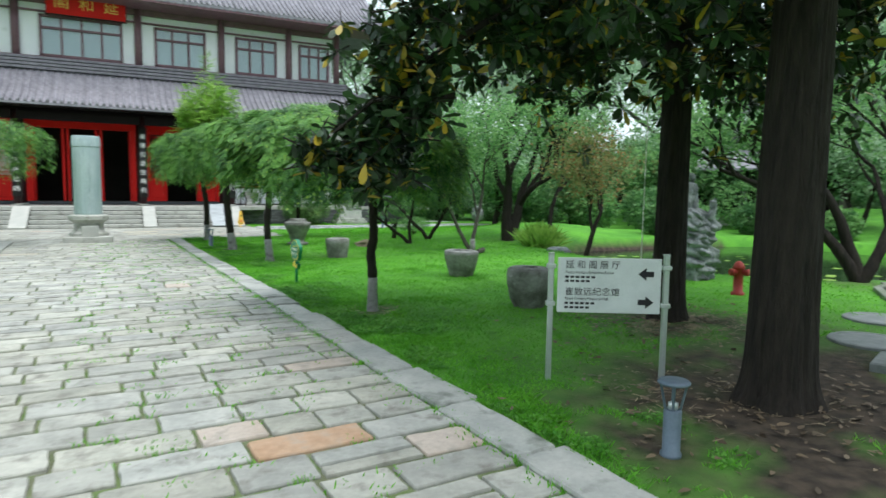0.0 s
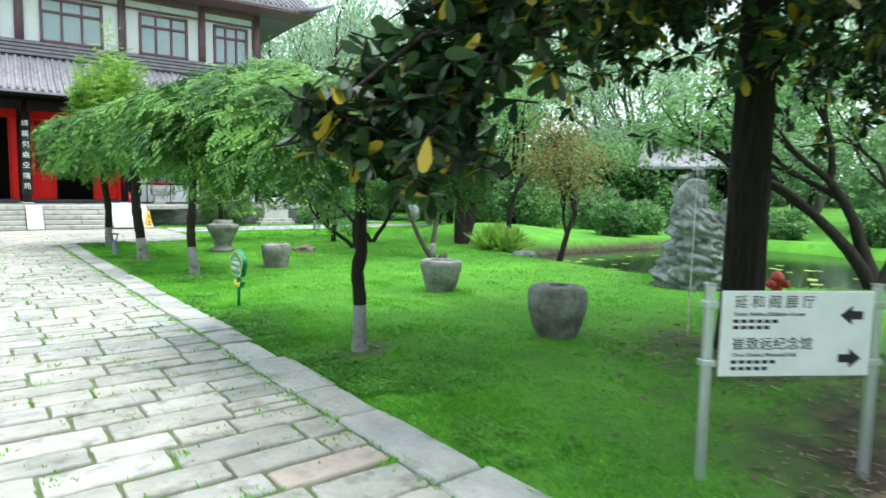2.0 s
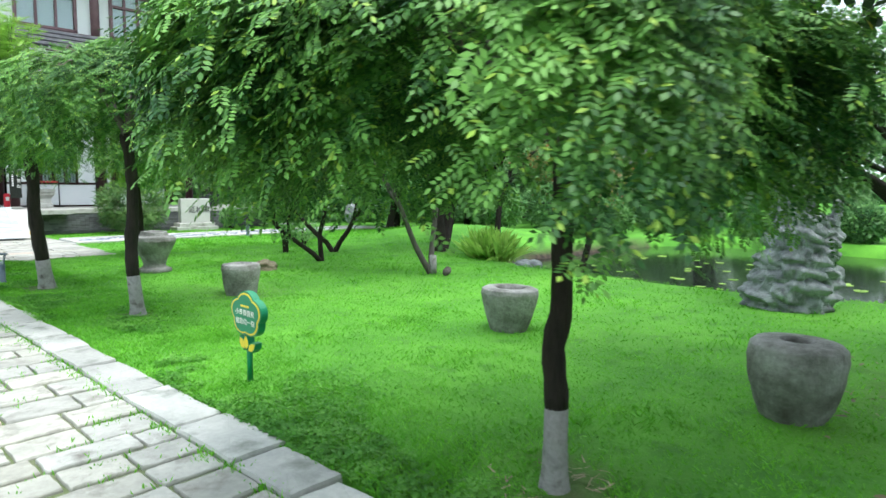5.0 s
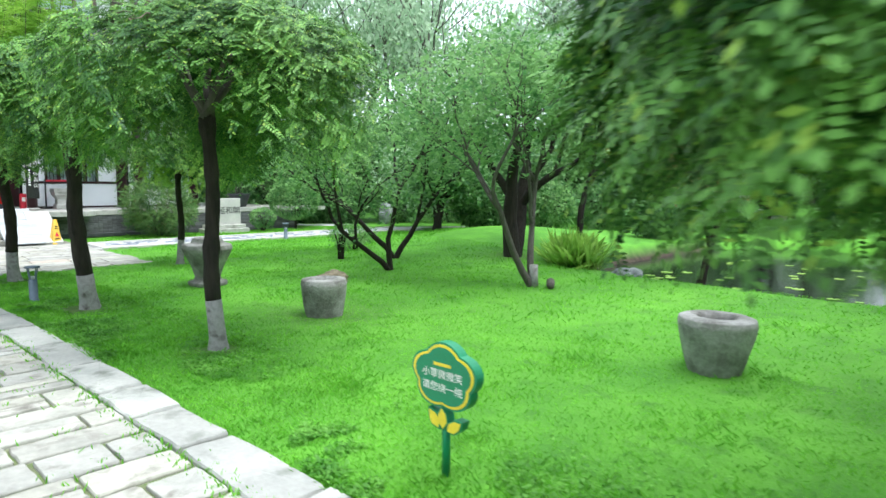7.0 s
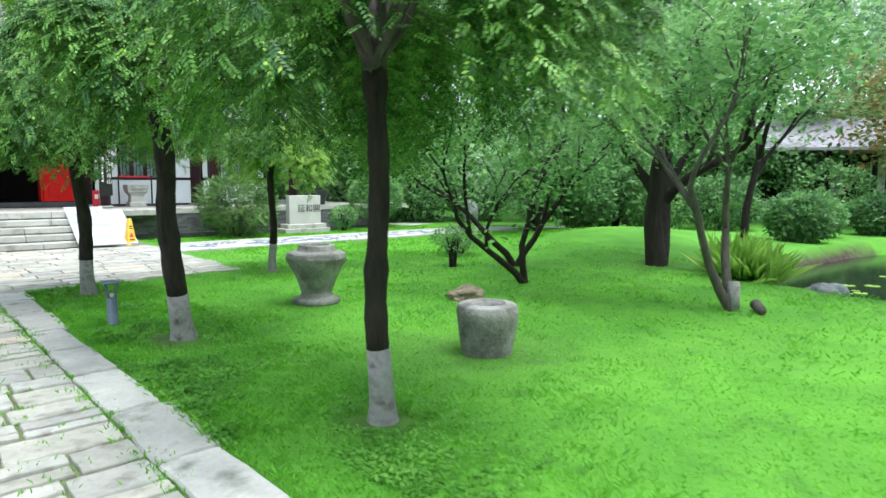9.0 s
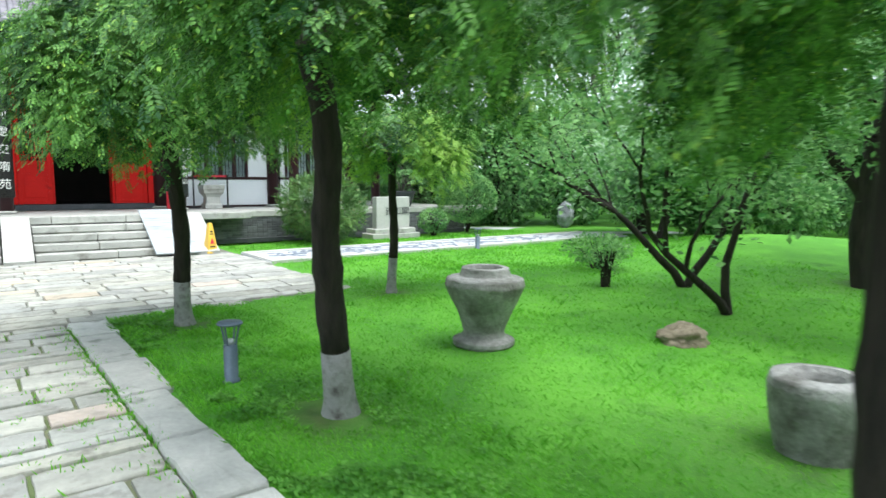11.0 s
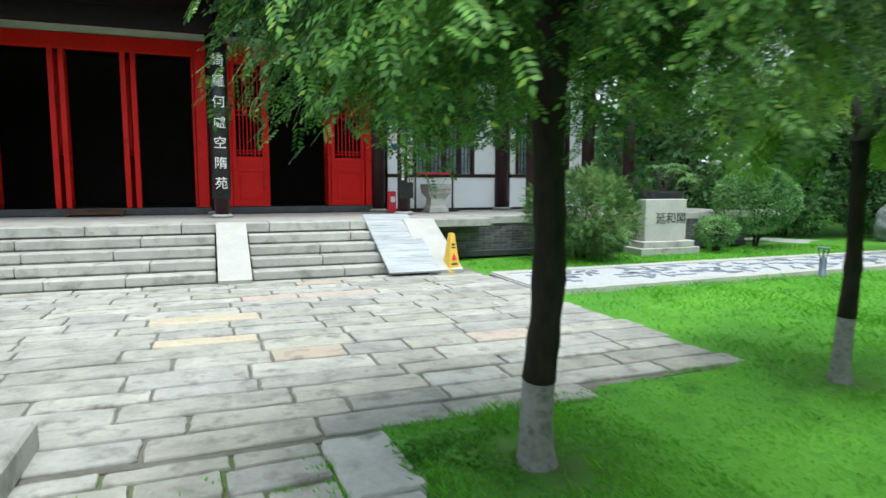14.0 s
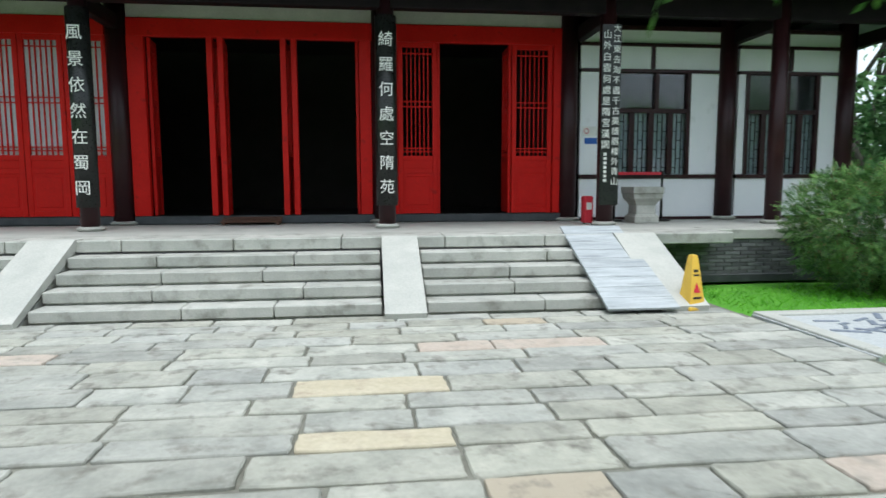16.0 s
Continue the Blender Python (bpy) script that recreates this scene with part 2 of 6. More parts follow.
plaster_mat = surf("white_plaster", (0.82, 0.84, 0.86), (0.88, 0.89, 0.90), 1.2, 0.85, 0.08, 60, stain=((0.72, 0.74, 0.74), 0.0, 2.0))
cream_mat = surf("weathered_cream_board", (0.42, 0.41, 0.36), (0.52, 0.51, 0.45), 2, 0.8, 0.1, 50)
sill_mat = surf("dark_stone_sill", (0.035, 0.04, 0.045), (0.07, 0.075, 0.08), 4, 0.6, 0.15, 50)
tile_mat = surf("grey_roof_tile", (0.17, 0.165, 0.19), (0.30, 0.29, 0.32), 4, 0.75, 0.3, 40, rand="object", spread=0.12)
ridge_mat = surf("grey_ridge_tile", (0.13, 0.125, 0.145), (0.22, 0.21, 0.235), 4, 0.75, 0.3, 40)
black_lacquer = surf("black_lacquer", (0.012, 0.013, 0.012), (0.022, 0.024, 0.022), 4, 0.3, 0.03, 40)
white_paint = plain("white_lettering", (0.78, 0.78, 0.74), 0.6)
gold_paint = plain("gold_lettering", (0.75, 0.50, 0.10), 0.4)
ink_paint = plain("black_lettering", (0.02, 0.02, 0.025), 0.6)
# near-black base colours stand in for the shade inside the room
room_mat = surf("shade_black_room_wall", (0.018, 0.016, 0.014), (0.03, 0.027, 0.024), 2, 0.9, 0.05, 30)
room_floor = surf("shade_dark_floorboard", (0.012, 0.009, 0.008), (0.022, 0.016, 0.012), 4, 0.7, 0.1, 30)
bark_dark = surf("dark_bark", (0.009, 0.007, 0.0055), (0.032, 0.025, 0.019), 6, 0.9, 1.0, 22, grain=(3, 3, 0.6), distance=0.03)
bark_grey = surf("grey_bark", (0.05, 0.045, 0.04), (0.12, 0.11, 0.095), 6, 0.9, 0.9, 25, grain=(2.5, 2.5, 0.6), distance=0.02)
limewash = surf("limewashed_bark", (0.15, 0.15, 0.145), (0.40, 0.40, 0.39), 9, 0.9, 0.8, 30, stain=((0.06, 0.05, 0.045), 0.12, 9), distance=0.02)
jar_mat = surf("weathered_grey_stone", (0.13, 0.13, 0.118), (0.37, 0.375, 0.355), 3.5, 0.9, 1.0, 28, stain=((0.075, 0.07, 0.058), 0.12, 3.2), distance=0.025)
rock_mat = surf("scholar_rock_limestone", (0.11, 0.125, 0.13), (0.40, 0.43, 0.44), 4.0, 0.85, 0.9, 18, stain=((0.09, 0.10, 0.11), 0.1, 6), distance=0.04)
pillar_mat = surf("bluish_weathered_marble", (0.30, 0.40, 0.41), (0.44, 0.53, 0.53), 1.6, 0.7, 0.25, 30, stain=((0.22, 0.30, 0.30), 0.05, 3), grain=(2, 2, 0.5))
steel_mat = surf("grey_blue_painted_steel", (0.10, 0.14, 0.18), (0.15, 0.19, 0.235), 6, 0.45, 0.05, 60, 0.3)
post_mat = surf("brushed_aluminium", (0.52, 0.56, 0.58), (0.62, 0.66, 0.68), 6, 0.38, 0.03, 80, 0.7)
board_mat = plain("white_sign_panel", (0.70, 0.74, 0.74), 0.4)
sign_green = plain("green_sign_paint", (0.012, 0.22, 0.10), 0.35)
sign_yellow = plain("yellow_sign_paint", (0.80, 0.62, 0.04), 0.4)
cone_mat = surf("yellow_plastic", (0.70, 0.42, 0.05), (0.80, 0.52, 0.08), 4, 0.45, 0.03, 60)
hydrant_mat = surf("red_iron_paint", (0.30, 0.03, 0.025), (0.42, 0.05, 0.04), 6, 0.5, 0.1, 40)
side_stone = surf("damp_path_stone", (0.16, 0.17, 0.155), (0.30, 0.31, 0.28), 3, 0.7, 0.4, 40, rand="object", spread=0.3, stain=((0.07, 0.12, 0.04), 0.25, 1.4))
black_iron = surf("black_iron", (0.012, 0.012, 0.013), (0.03, 0.03, 0.03), 8, 0.5, 0.2, 60)
post_grey = surf("grey_painted_steel", (0.16, 0.18, 0.19), (0.24, 0.26, 0.27), 5, 0.5, 0.08, 60)
iron_mat = surf("grey_cast_cover", (0.16, 0.18, 0.18), (0.26, 0.28, 0.275), 6, 0.7, 0.3, 40)
timber_mat = surf("bleached_plank", (0.30, 0.33, 0.345), (0.47, 0.50, 0.515), 3, 0.7, 0.3, 30, grain=(0.6, 5, 1), rand="object", spread=0.08, stain=((0.25, 0.27, 0.28), 0.08, 4))
mat_brown = surf("coir_brown", (0.06, 0.03, 0.02), (0.12, 0.06, 0.04), 20, 0.95, 0.5, 60)
pebble_dark = surf("dark_pebble", (0.12, 0.15, 0.20), (0.22, 0.25, 0.30), 20, 0.6, 0.6, 60)
pebble_pale = surf("pale_pebble", (0.36, 0.39, 0.40), (0.52, 0.54, 0.54), 20, 0.7, 0.6, 60)
strap_red = plain("red_strap", (0.60, 0.03, 0.05), 0.6)
blue_plate = plain("blue_plate", (0.03, 0.12, 0.45), 0.4)
# bluish pale tone stands in for sky reflected in window glass; also door paper
pale_backing_mat = surf("pale_backing", (0.55, 0.64, 0.68), (0.68, 0.75, 0.78), 5, 0.9, 0.1, 40, grain=(4, 1, 0.4))
water_mat = surf("dark_pond_water", (0.008, 0.012, 0.010), (0.014, 0.018, 0.014), 2, 0.12, 0.05, 5.0, spec=0.28)
weep_leaf = leaf("pagoda_tree_leaf", (0.022, 0.092, 0.022), (0.18, 0.40, 0.075), rare=((0.30, 0.48, 0.07), 0.06), through_light=0.14)
shoot_leaf = leaf("fresh_shoot_leaf", (0.18, 0.38, 0.05), (0.36, 0.58, 0.10))
magnolia_leaf = leaf("magnolia_leaf", (0.010, 0.028, 0.012), (0.05, 0.10, 0.035), rare=((0.40, 0.30, 0.03), 0.12), rough=0.32, through_light=0.10, spec=0.4)
mid_leaf = leaf("broad_leaf", (0.075, 0.21, 0.065), (0.28, 0.50, 0.18), through_light=0.5)
red_leaf = leaf("turning_leaf", (0.10, 0.17, 0.055), (0.27, 0.27, 0.10), rare=((0.36, 0.20, 0.08), 0.2), through_light=0.5)
far_leaf = leaf("far_leaf", (0.08, 0.20, 0.075), (0.25, 0.42, 0.18), through_light=0.5)
# light willow green, paled further so the colour carries distance haze
haze_pale_leaf = leaf("hazy_willow_leaf", (0.26, 0.42, 0.25), (0.48, 0.64, 0.43), through_light=0.5)
deep_leaf = leaf("deep_shade_leaf", (0.055, 0.16, 0.055), (0.19, 0.37, 0.13), through_light=0.5)
reed_leaf = leaf("reed_leaf", (0.20, 0.40, 0.06), (0.42, 0.66, 0.14))
grass_leaf = leaf("grass_blade", (0.11, 0.37, 0.026), (0.21, 0.56, 0.05), through_light=0.5)
dry_leaf = leaf("dry_leaf", (0.07, 0.05, 0.032), (0.22, 0.165, 0.105), through_light=0.1)
weed_leaf = leaf("weed_leaf", (0.07, 0.25, 0.028), (0.19, 0.46, 0.075), through_light=0.4)
straw_leaf = leaf("dry_straw", (0.17, 0.13, 0.08), (0.42, 0.34, 0.22), through_light=0.1)
bush_leaf = leaf("bush_leaf", (0.035, 0.11, 0.028), (0.18, 0.34, 0.09), rare=((0.20, 0.17, 0.07), 0.06), through_light=0.25)
twig_mat = surf("pale_bare_twig", (0.14, 0.11, 0.085), (0.26, 0.21, 0.17), 8, 0.9, 0.4, 40)


def glass(name):
    m = bpy.data.materials.new(name)
    m.use_nodes = True
    b = m.node_tree.nodes["Principled BSDF"]
    b.inputs["Base Color"].default_value = (0.85, 0.92, 0.92, 1)
    b.inputs["Roughness"].default_value = 0.03
    b.inputs["Transmission Weight"].default_value = 1.0
    b.inputs["IOR"].default_value = 1.5
    return m


glass_mat = glass("window_glass")

# ---------- plan ----------
PLAT_Z, PLAT_Y, WALL_Y, COL_Y = 0.77, 27.75, 31.0, 29.6
COLS = (-6.55, -3.42, 1.05, 4.63, 7.62, 10.2)
INNER = (-6.55, -3.43, 1.0, 4.43, 7.53, 9.97)


def kerb_x(y):
    """The lawn side of the walkway's kerb."""
    return 1.74 - 0.0435 * (y - 20.4)


def axis_x(y):
    return -0.5 - 0.0435 * (y - 19.7)


def ground_z(x, y):
    """Height of the ground: level lawn, a low mound, the pond's bed and rising far banks."""
    d = ((abs(x - 16.2) / 5.6) ** 4 + (abs(y - 11.4) / 4.6) ** 4) ** 0.25
    z = -0.75 * min(1, max(0, (1.04 - d) / 0.10))
    z += 0.38 * math.exp(-((x - 14.5) ** 2 / 9 + (y - 19.8) ** 2 / 7)) * min(1, max(0, (d - 1.02) * 4))
    z -= 0.085 * math.exp(-((x - 4.8) ** 2 + (y - 14.6) ** 2) / 0.9)
    z += 0.9 * min(1, max(0, (x - 23) / 12)) if x > 23 else 0
    if d > 1.06 and x > 5:
        z += 0.03 * noise.noise((x * 0.5, y * 0.5, 0))
    return z


SIDE_PATH = ((6.9, 2.85), (11.4, 6.02), (13.9, 6.5), (15.0, 5.0), (9.6, 1.2))


def in_side_path(x, y):
    """Whether a place lies on the paved path to the pond's corner."""
    n = len(SIDE_PATH)
    return all((SIDE_PATH[(i + 1) % n][0] - a) * (y - b) - (SIDE_PATH[(i + 1) % n][1] - b) * (x - a) <= 0 for i, (a, b) in enumerate(SIDE_PATH))


def in_paving(x, y):
    """Whether a place is walkway, forecourt, path or building."""
    if y > 27.9 and -16 < x < 12.5:
        return True
    if 20.45 < y < 27.9 and -7.4 < x < (1.75 + (y - 20.55) * 7.6 if y < 20.98 else 4.97):
        return True
    if -30 < y < 20.6 and 2 * axis_x(y) - kerb_x(y) < x < kerb_x(y):
        return True
    if 6.5 < x < 15 and y < 7 and in_side_path(x, y):
        return True
    return 24.15 < y < 26.05 and 4.9 < x < 15.5


DIRT = ((4.55, 3.05, 1.5, 1.2), (6.16, 5.68, 1.2, 0.9), (3.9, 2.2, 1.3, 1.1), (6.0, 2.4, 1.8, 1.0), (3.04, 7.64, 0.38, 1.0), (2.93, 13.65, 0.24, 1.0), (2.63, 16.6, 0.36, 1.0),
        (2.46, 19.84, 0.36, 1.0), (5.24, 20.26, 0.3, 0.9), (12.0, 6.7, 1.0, 0.7), (12.3, 27.7, 0.8, 0.8), (11.0, 16.7, 0.7, 0.6), (8.0, 2.0, 2.5, 0.8))


def bare(x, y):
    k = sum(a * math.exp(-((x - px) ** 2 + (y - py) ** 2) / (r * r)) for px, py, r, a in DIRT)
    return max(0.0, min(1.0, k * (0.75 + 0.9 * noise.noise((x * 2.2, y * 2.2, 3)))))


# ---------- ground ----------
def lawn_material():
    m = surf("lawn", (0.052, 0.205, 0.015), (0.118, 0.36, 0.026), 0.8, 0.9, 0.5, 45, distance=0.03, stain=((0.045, 0.17, 0.014), 0.07, 2.6))
    n, l = m.node_tree.nodes, m.node_tree.links
    bsdf = n["Principled BSDF"]
    src = bsdf.inputs["Base Color"].links[0].from_socket
    at = n.new("ShaderNodeAttribute")
    at.attribute_name = "bare_soil"
    mx = n.new("ShaderNodeMix")
    mx.data_type = "RGBA"
    nz = n.new("ShaderNodeTexNoise")
    nz.inputs["Scale"].default_value, nz.inputs["Detail"].default_value = 7.0, 6.0
    g = n.new("ShaderNodeNewGeometry")
    l.new(g.outputs["Position"], nz.inputs["Vector"])
    rp = n.new("ShaderNodeValToRGB")
    rp.color_ramp.elements[0].color, rp.color_ramp.elements[1].color = (0.018, 0.013, 0.009, 1), (0.085, 0.063, 0.043, 1)
    rp.color_ramp.elements[0].position, rp.color_ramp.elements[1].position = 0.32, 0.68
    l.new(nz.outputs["Fac"], rp.inputs["Fac"])
    l.new(at.outputs["Fac"], mx.inputs["Factor"])
    l.new(src, mx.inputs["A"])
    l.new(rp.outputs["Color"], mx.inputs["B"])
    l.new(mx.outputs["Result"], bsdf.inputs["Base Color"])
    return m


lawn_mat = lawn_material()


def build_ground():
    xs = np.concatenate([[-3000, -600, -150, -60], np.arange(-30, -4, 2.0), np.arange(-4, 24, 0.25), np.arange(24, 50, 2.0), [60, 150, 600, 3000]])
    ys = np.concatenate([[-3000, -600, -150, -60], np.arange(-30, -2, 2.0), np.arange(-2, 30, 0.25), np.arange(30, 60, 2.0), [70, 150, 600, 3000]])
    verts, soil = [], []
    for y in ys:
        for x in xs:
            flat = abs(x) > 55 or abs(y) > 65
            z = 0.9 if (flat and x > 23) else ground_z(x, y) if not flat else 0.0
            paved = in_paving(x, y)
            verts.append((x, y, z - (0.07 if paved else 0.0)))
            soil.append(0.0 if paved else max(bare(x, y), min(1.0, -4 * z)) if (-5 < x < 20 and -3 < y < 30) else 0.0)
    nx, ny = len(xs), len(ys)
    i = np.arange(nx * ny).reshape(ny, nx)
    quads = np.stack([i[:-1, :-1], i[:-1, 1:], i[1:, 1:], i[1:, :-1]], -1).reshape(-1, 4)
    me = fast_mesh("ground", np.array(verts), quads, lawn_mat)
    me.polygons.foreach_set("use_smooth", [True] * len(me.polygons))
    at = me.attributes.new("bare_soil", "FLOAT", "POINT")
    at.data.foreach_set("value", soil)
    tagged(new("ground", me), "mown green lawn with bare soil under the trees", "ground", kind="structure")


build_ground()
solid("water", Geo().box((16.2, 11.4, -0.50), (13, 11, 0.3)), water_mat, "dark still pond water reflecting the trees", "pond", kind="structure")


def lily_pads():
    r = random.Random(14)
    g = Geo()
    for _ in range(70):
        x, y, k = r.uniform(10.9, 17.5), r.uniform(8.0, 14.6), r.uniform(0.07, 0.15)
        pts = [(x + k * math.cos(a), y + k * 0.9 * math.sin(a)) for a in (0.3 + 5.7 * i / 11 for i in range(12))]
        g.prism([(x, y)] + pts, -0.349, -0.342)
    tagged(new("lily_pads", g.mesh("lily_pads", reed_leaf)), "pale green lily pads floating on the pond", "water plants", kind="stuff")


lily_pads()


def build_grass():
    rng = np.random.default_rng(4)
    want = []
    zones = ((1.9, 6.0, 1.6, 20.9, 95000, 0.036), (6.0, 12.0, 3.0, 26.0, 42000, 0.042), (1.8, 3.3, 1.8, 20.6, 52000, 0.042), (4.9, 14.0, 20.5, 24.2, 12000, 0.06), (4.9, 14.0, 26.05, 27.7, 7000, 0.07))
    for x0, x1, y0, y1, count, h in zones:
        px, py = rng.uniform(x0, x1, count), rng.uniform(y0, y1, count)
        for x, y in zip(px, py):
            if in_paving(x, y) or bare(x, y) > 0.45 + 0.3 * noise.noise((x * 9, y * 9, 1)):
                continue
            want.append((x, y, ground_z(x, y), h * (0.6 + 1.0 * max(0.0, noise.noise((x * 1.3, y * 1.3, 7)) + 0.5 * noise.noise((x * 4.5, y * 4.5, 2))))))
    w = np.array(want)
    n = len(w)
    a, lean = rng.uniform(0, 2 * np.pi, n), rng.uniform(0.4, 1.6, n)
    h = w[:, 3] * rng.uniform(0.6, 1.4, n)
    wd = rng.uniform(0.003, 0.006, n) * (1 + (w[:, 0] > 6) * 0.8)
    side = np.stack([np.cos(a), np.sin(a), np.zeros(n)], -1) * wd[:, None]
    la = rng.uniform(0, 2 * np.pi, n)
    tip = np.stack([np.cos(la) * h * lean, np.sin(la) * h * lean, h], -1)
    base = w[:, :3] - np.array([0, 0, 0.006])
    v = np.stack([base - side, base + side, base + tip * 0.6 + side * 0.7 + np.stack([np.zeros(n), np.zeros(n), h * 0.15], -1), base + tip], 1).reshape(-1, 3)
    q = np.arange(4 * n).reshape(n, 4)
    tagged(new("grass", fast_mesh("grass", v, q, grass_leaf)), "short uneven bright green lawn grass", "grass", kind="stuff")


build_grass()

# ---------- paving ----------
rs = random.Random(11)


def stone_mesh(seed, material, name="paving_stone"):
    """A worn slab of unit length and width, 5 cm thick, with uneven sides."""
    r = random.Random(seed)
    ring = []
    for x0, y0, x1, y1 in ((-0.5, -0.5, 0.5, -0.5), (0.5, -0.5, 0.5, 0.5), (0.5, 0.5, -0.5, 0.5), (-0.5, 0.5, -0.5, -0.5)):
        for k in (0.03, 0.2, 0.4, 0.6, 0.8, 0.97):
            x, y = x0 + (x1 - x0) * k, y0 + (y1 - y0) * k
            ring.append((x * (1 - r.uniform(0.0, 0.028)), y * (1 - r.uniform(0.0, 0.09))))
    n = len(ring)
    v = [(x, y, -0.06) for x, y in ring] + [(x, y, -0.010) for x, y in ring] + [(x * 0.982, y * 0.952, r.uniform(-0.003, 0.003)) for x, y in ring] + [(0, 0, r.uniform(-0.002, 0.004))]
    f = []
    for k in (0, 1):
        f += [(k * n + i, k * n + (i + 1) % n, (k + 1) * n + (i + 1) % n, (k + 1) * n + i) for i in range(n)]
    f += [(2 * n + i, 2 * n + (i + 1) % n, 3 * n) for i in range(n)]
    return Geo().add(v, f).mesh(name, material)


stone_kinds = [stone_mesh(k, paving_mat) for k in range(12)]
kerb_kinds = [stone_mesh(k + 40, kerb_mat, "kerb_stone") for k in range(5)]


tan_kinds, rust_kinds, pink_kinds = ([stone_mesh(k + 70, m) for k in range(2)] for m in (tan_mat, rust_mat, pink_mat))
# stones of another colour: a place on the stone and its kind
ODD_STONES = ((1.31, 3.75, rust_kinds), (0.87, 4.25, pink_kinds), (1.98, 3.41, pink_kinds), (1.62, 5.43, pink_kinds), (0.97, 23.07, tan_kinds), (0.30, 23.91, tan_kinds), (2.39, 24.98, pink_kinds),
              (1.75, 25.0, pink_kinds), (3.74, 22.57, pink_kinds), (-2.2, 25.1, pink_kinds), (1.2, 17.6, pink_kinds), (0.9, 10.9, pink_kinds))


def lay(courses, parent, limit, gap):
    """Lays stones (x, y, length, width, turn) under parent; those past the limit are joined."""
    rest = Geo()
    for i, (x, y, sx, sy, turn) in enumerate(courses):
        m = pose(x, y, rs.uniform(-0.005, 0.004), rs.uniform(-0.5, 0.5), rs.uniform(-0.4, 0.4), turn + rs.uniform(-1.1, 1.1) + rs.choice((0, 180)))
        me = stone_kinds[rs.randrange(12)]
        for ox, oy, kinds in ODD_STONES:
            if abs(ox - x) < sx / 2 and abs(oy - y) < sy / 2:
                me = kinds[i % 2]
        scale = Matrix.Diagonal((sx - gap, sy - gap * 2.0, 1, 1))
        if i < limit or me not in stone_kinds:
            ob = new("paving_stone", me)
            ob.parent = parent
            ob.matrix_world = m @ scale
        else:
            rest.add([p.co for p in me.vertices], [tuple(p.vertices) for p in me.polygons], m @ scale)
    if rest.v:
        tagged(part("far_stones", rest, paving_far, parent), kind="stuff")


def build_walkway():
    bed = Geo()
    pts = [(kerb_x(y) - 0.01, y) for y in (-28, 20.5)]
    bed.prism([(2 * axis_x(-28) - kerb_x(-28), -28), pts[0], pts[1], (2 * axis_x(20.5) - kerb_x(20.5), 20.5)], -0.2, -0.024)
    walkway = thing("pavement_walkway", "walkway of worn pale grey stone slabs with weeds in the joints", "pavement", kind="structure")
    part("bed", bed, joint_mat, walkway)
    near, far = [], []
    y = -27.0
    while y < 20.35:
        d = rs.uniform(0.26, 0.40) if y > 0 else rs.uniform(0.45, 0.6)
        d = min(d, 20.5 - y)
        x0, x1 = 2 * axis_x(y) - kerb_x(y) + 0.33, kerb_x(y) - 0.335
        x = x1
        first = True
        while x > x0 + 0.1:
            w = rs.uniform(0.34, 0.78)
            if first and rs.random() < 0.5:
                w *= 0.6
            first = False
            w = min(w, x - x0)
            if x - w - x0 < 0.25:
                w = x - x0
            s = (x - w / 2, y + d / 2, w, d, 2.5)
            row = near if (x - w / 2 > -0.75 and 1.2 < y < 20.5) else far
            if d > 0.31 and w > 0.42 and rs.random() < 0.24:
                k = rs.uniform(0.4, 0.6)
                row.append((x - w / 2, y + d * k / 2, w, d * k, 2.5))
                row.append((x - w / 2, y + d * (1 + k) / 2, w, d * (1 - k), 2.5))
            else:
                row.append(s)
            x -= w
        y += d
    near.sort(key=lambda s: abs(s[0] - 1.2))
    lay(near + far, walkway, 300, 0.016)
    for sgn in (1, -1):
        y = -6.0 if sgn > 0 else -2.0
        while y < 20.3:
            ln = min(rs.uniform(0.55, 1.2), 20.55 - y)
            wk = rs.uniform(0.31, 0.40)
            yc = y + ln / 2
            xc = kerb_x(yc) - 0.33 + wk / 2 if sgn > 0 else 2 * axis_x(yc) - kerb_x(yc) + 0.33 - wk / 2
            ob = new("kerb_stone", kerb_kinds[rs.randrange(5)])
            ob.parent = walkway
            ob.matrix_world = pose(xc, yc, rs.uniform(0.008, 0.02), 0, rs.uniform(-1, 1), 92.5 + rs.uniform(-1.2, 1.2)) @ Matrix.Diagonal((ln - 0.02, wk, 1.6, 1))
            y += ln


def build_forecourt():
    court = thing("pavement_forecourt", "forecourt of long pale stone slabs before the steps", "pavement", kind="structure")
    part("bed", Geo().prism([(-7.4, 20.52), (1.75, 20.52), (4.93, 20.96), (4.95, 26.5), (4.95, 27.7), (-7.4, 27.7)], -0.2, -0.022), court_joint, court)
    near, far = [], []
    y, row = 20.56, 0
    while y < 26.3:
        d = min(rs.uniform(0.27, 0.40), 26.45 - y)
        right = 4.95 + rs.uniform(-0.12, 0.06) if y > 20.95 else 1.75 + (y + d * 0.5 - 20.5) * 7.2
        right = min(right, 5.0)
        x = right
        while x > -7.3:
            w = rs.uniform(0.55, 1.2)
            w = min(w, x + 7.4)
            (near if x - w / 2 > -3.6 else far).append((x - w / 2, y + d / 2, w, d, 0.3))
            x -= w
        y += d
    lay(near + far, court, 300, 0.010)


build_walkway()
build_forecourt()


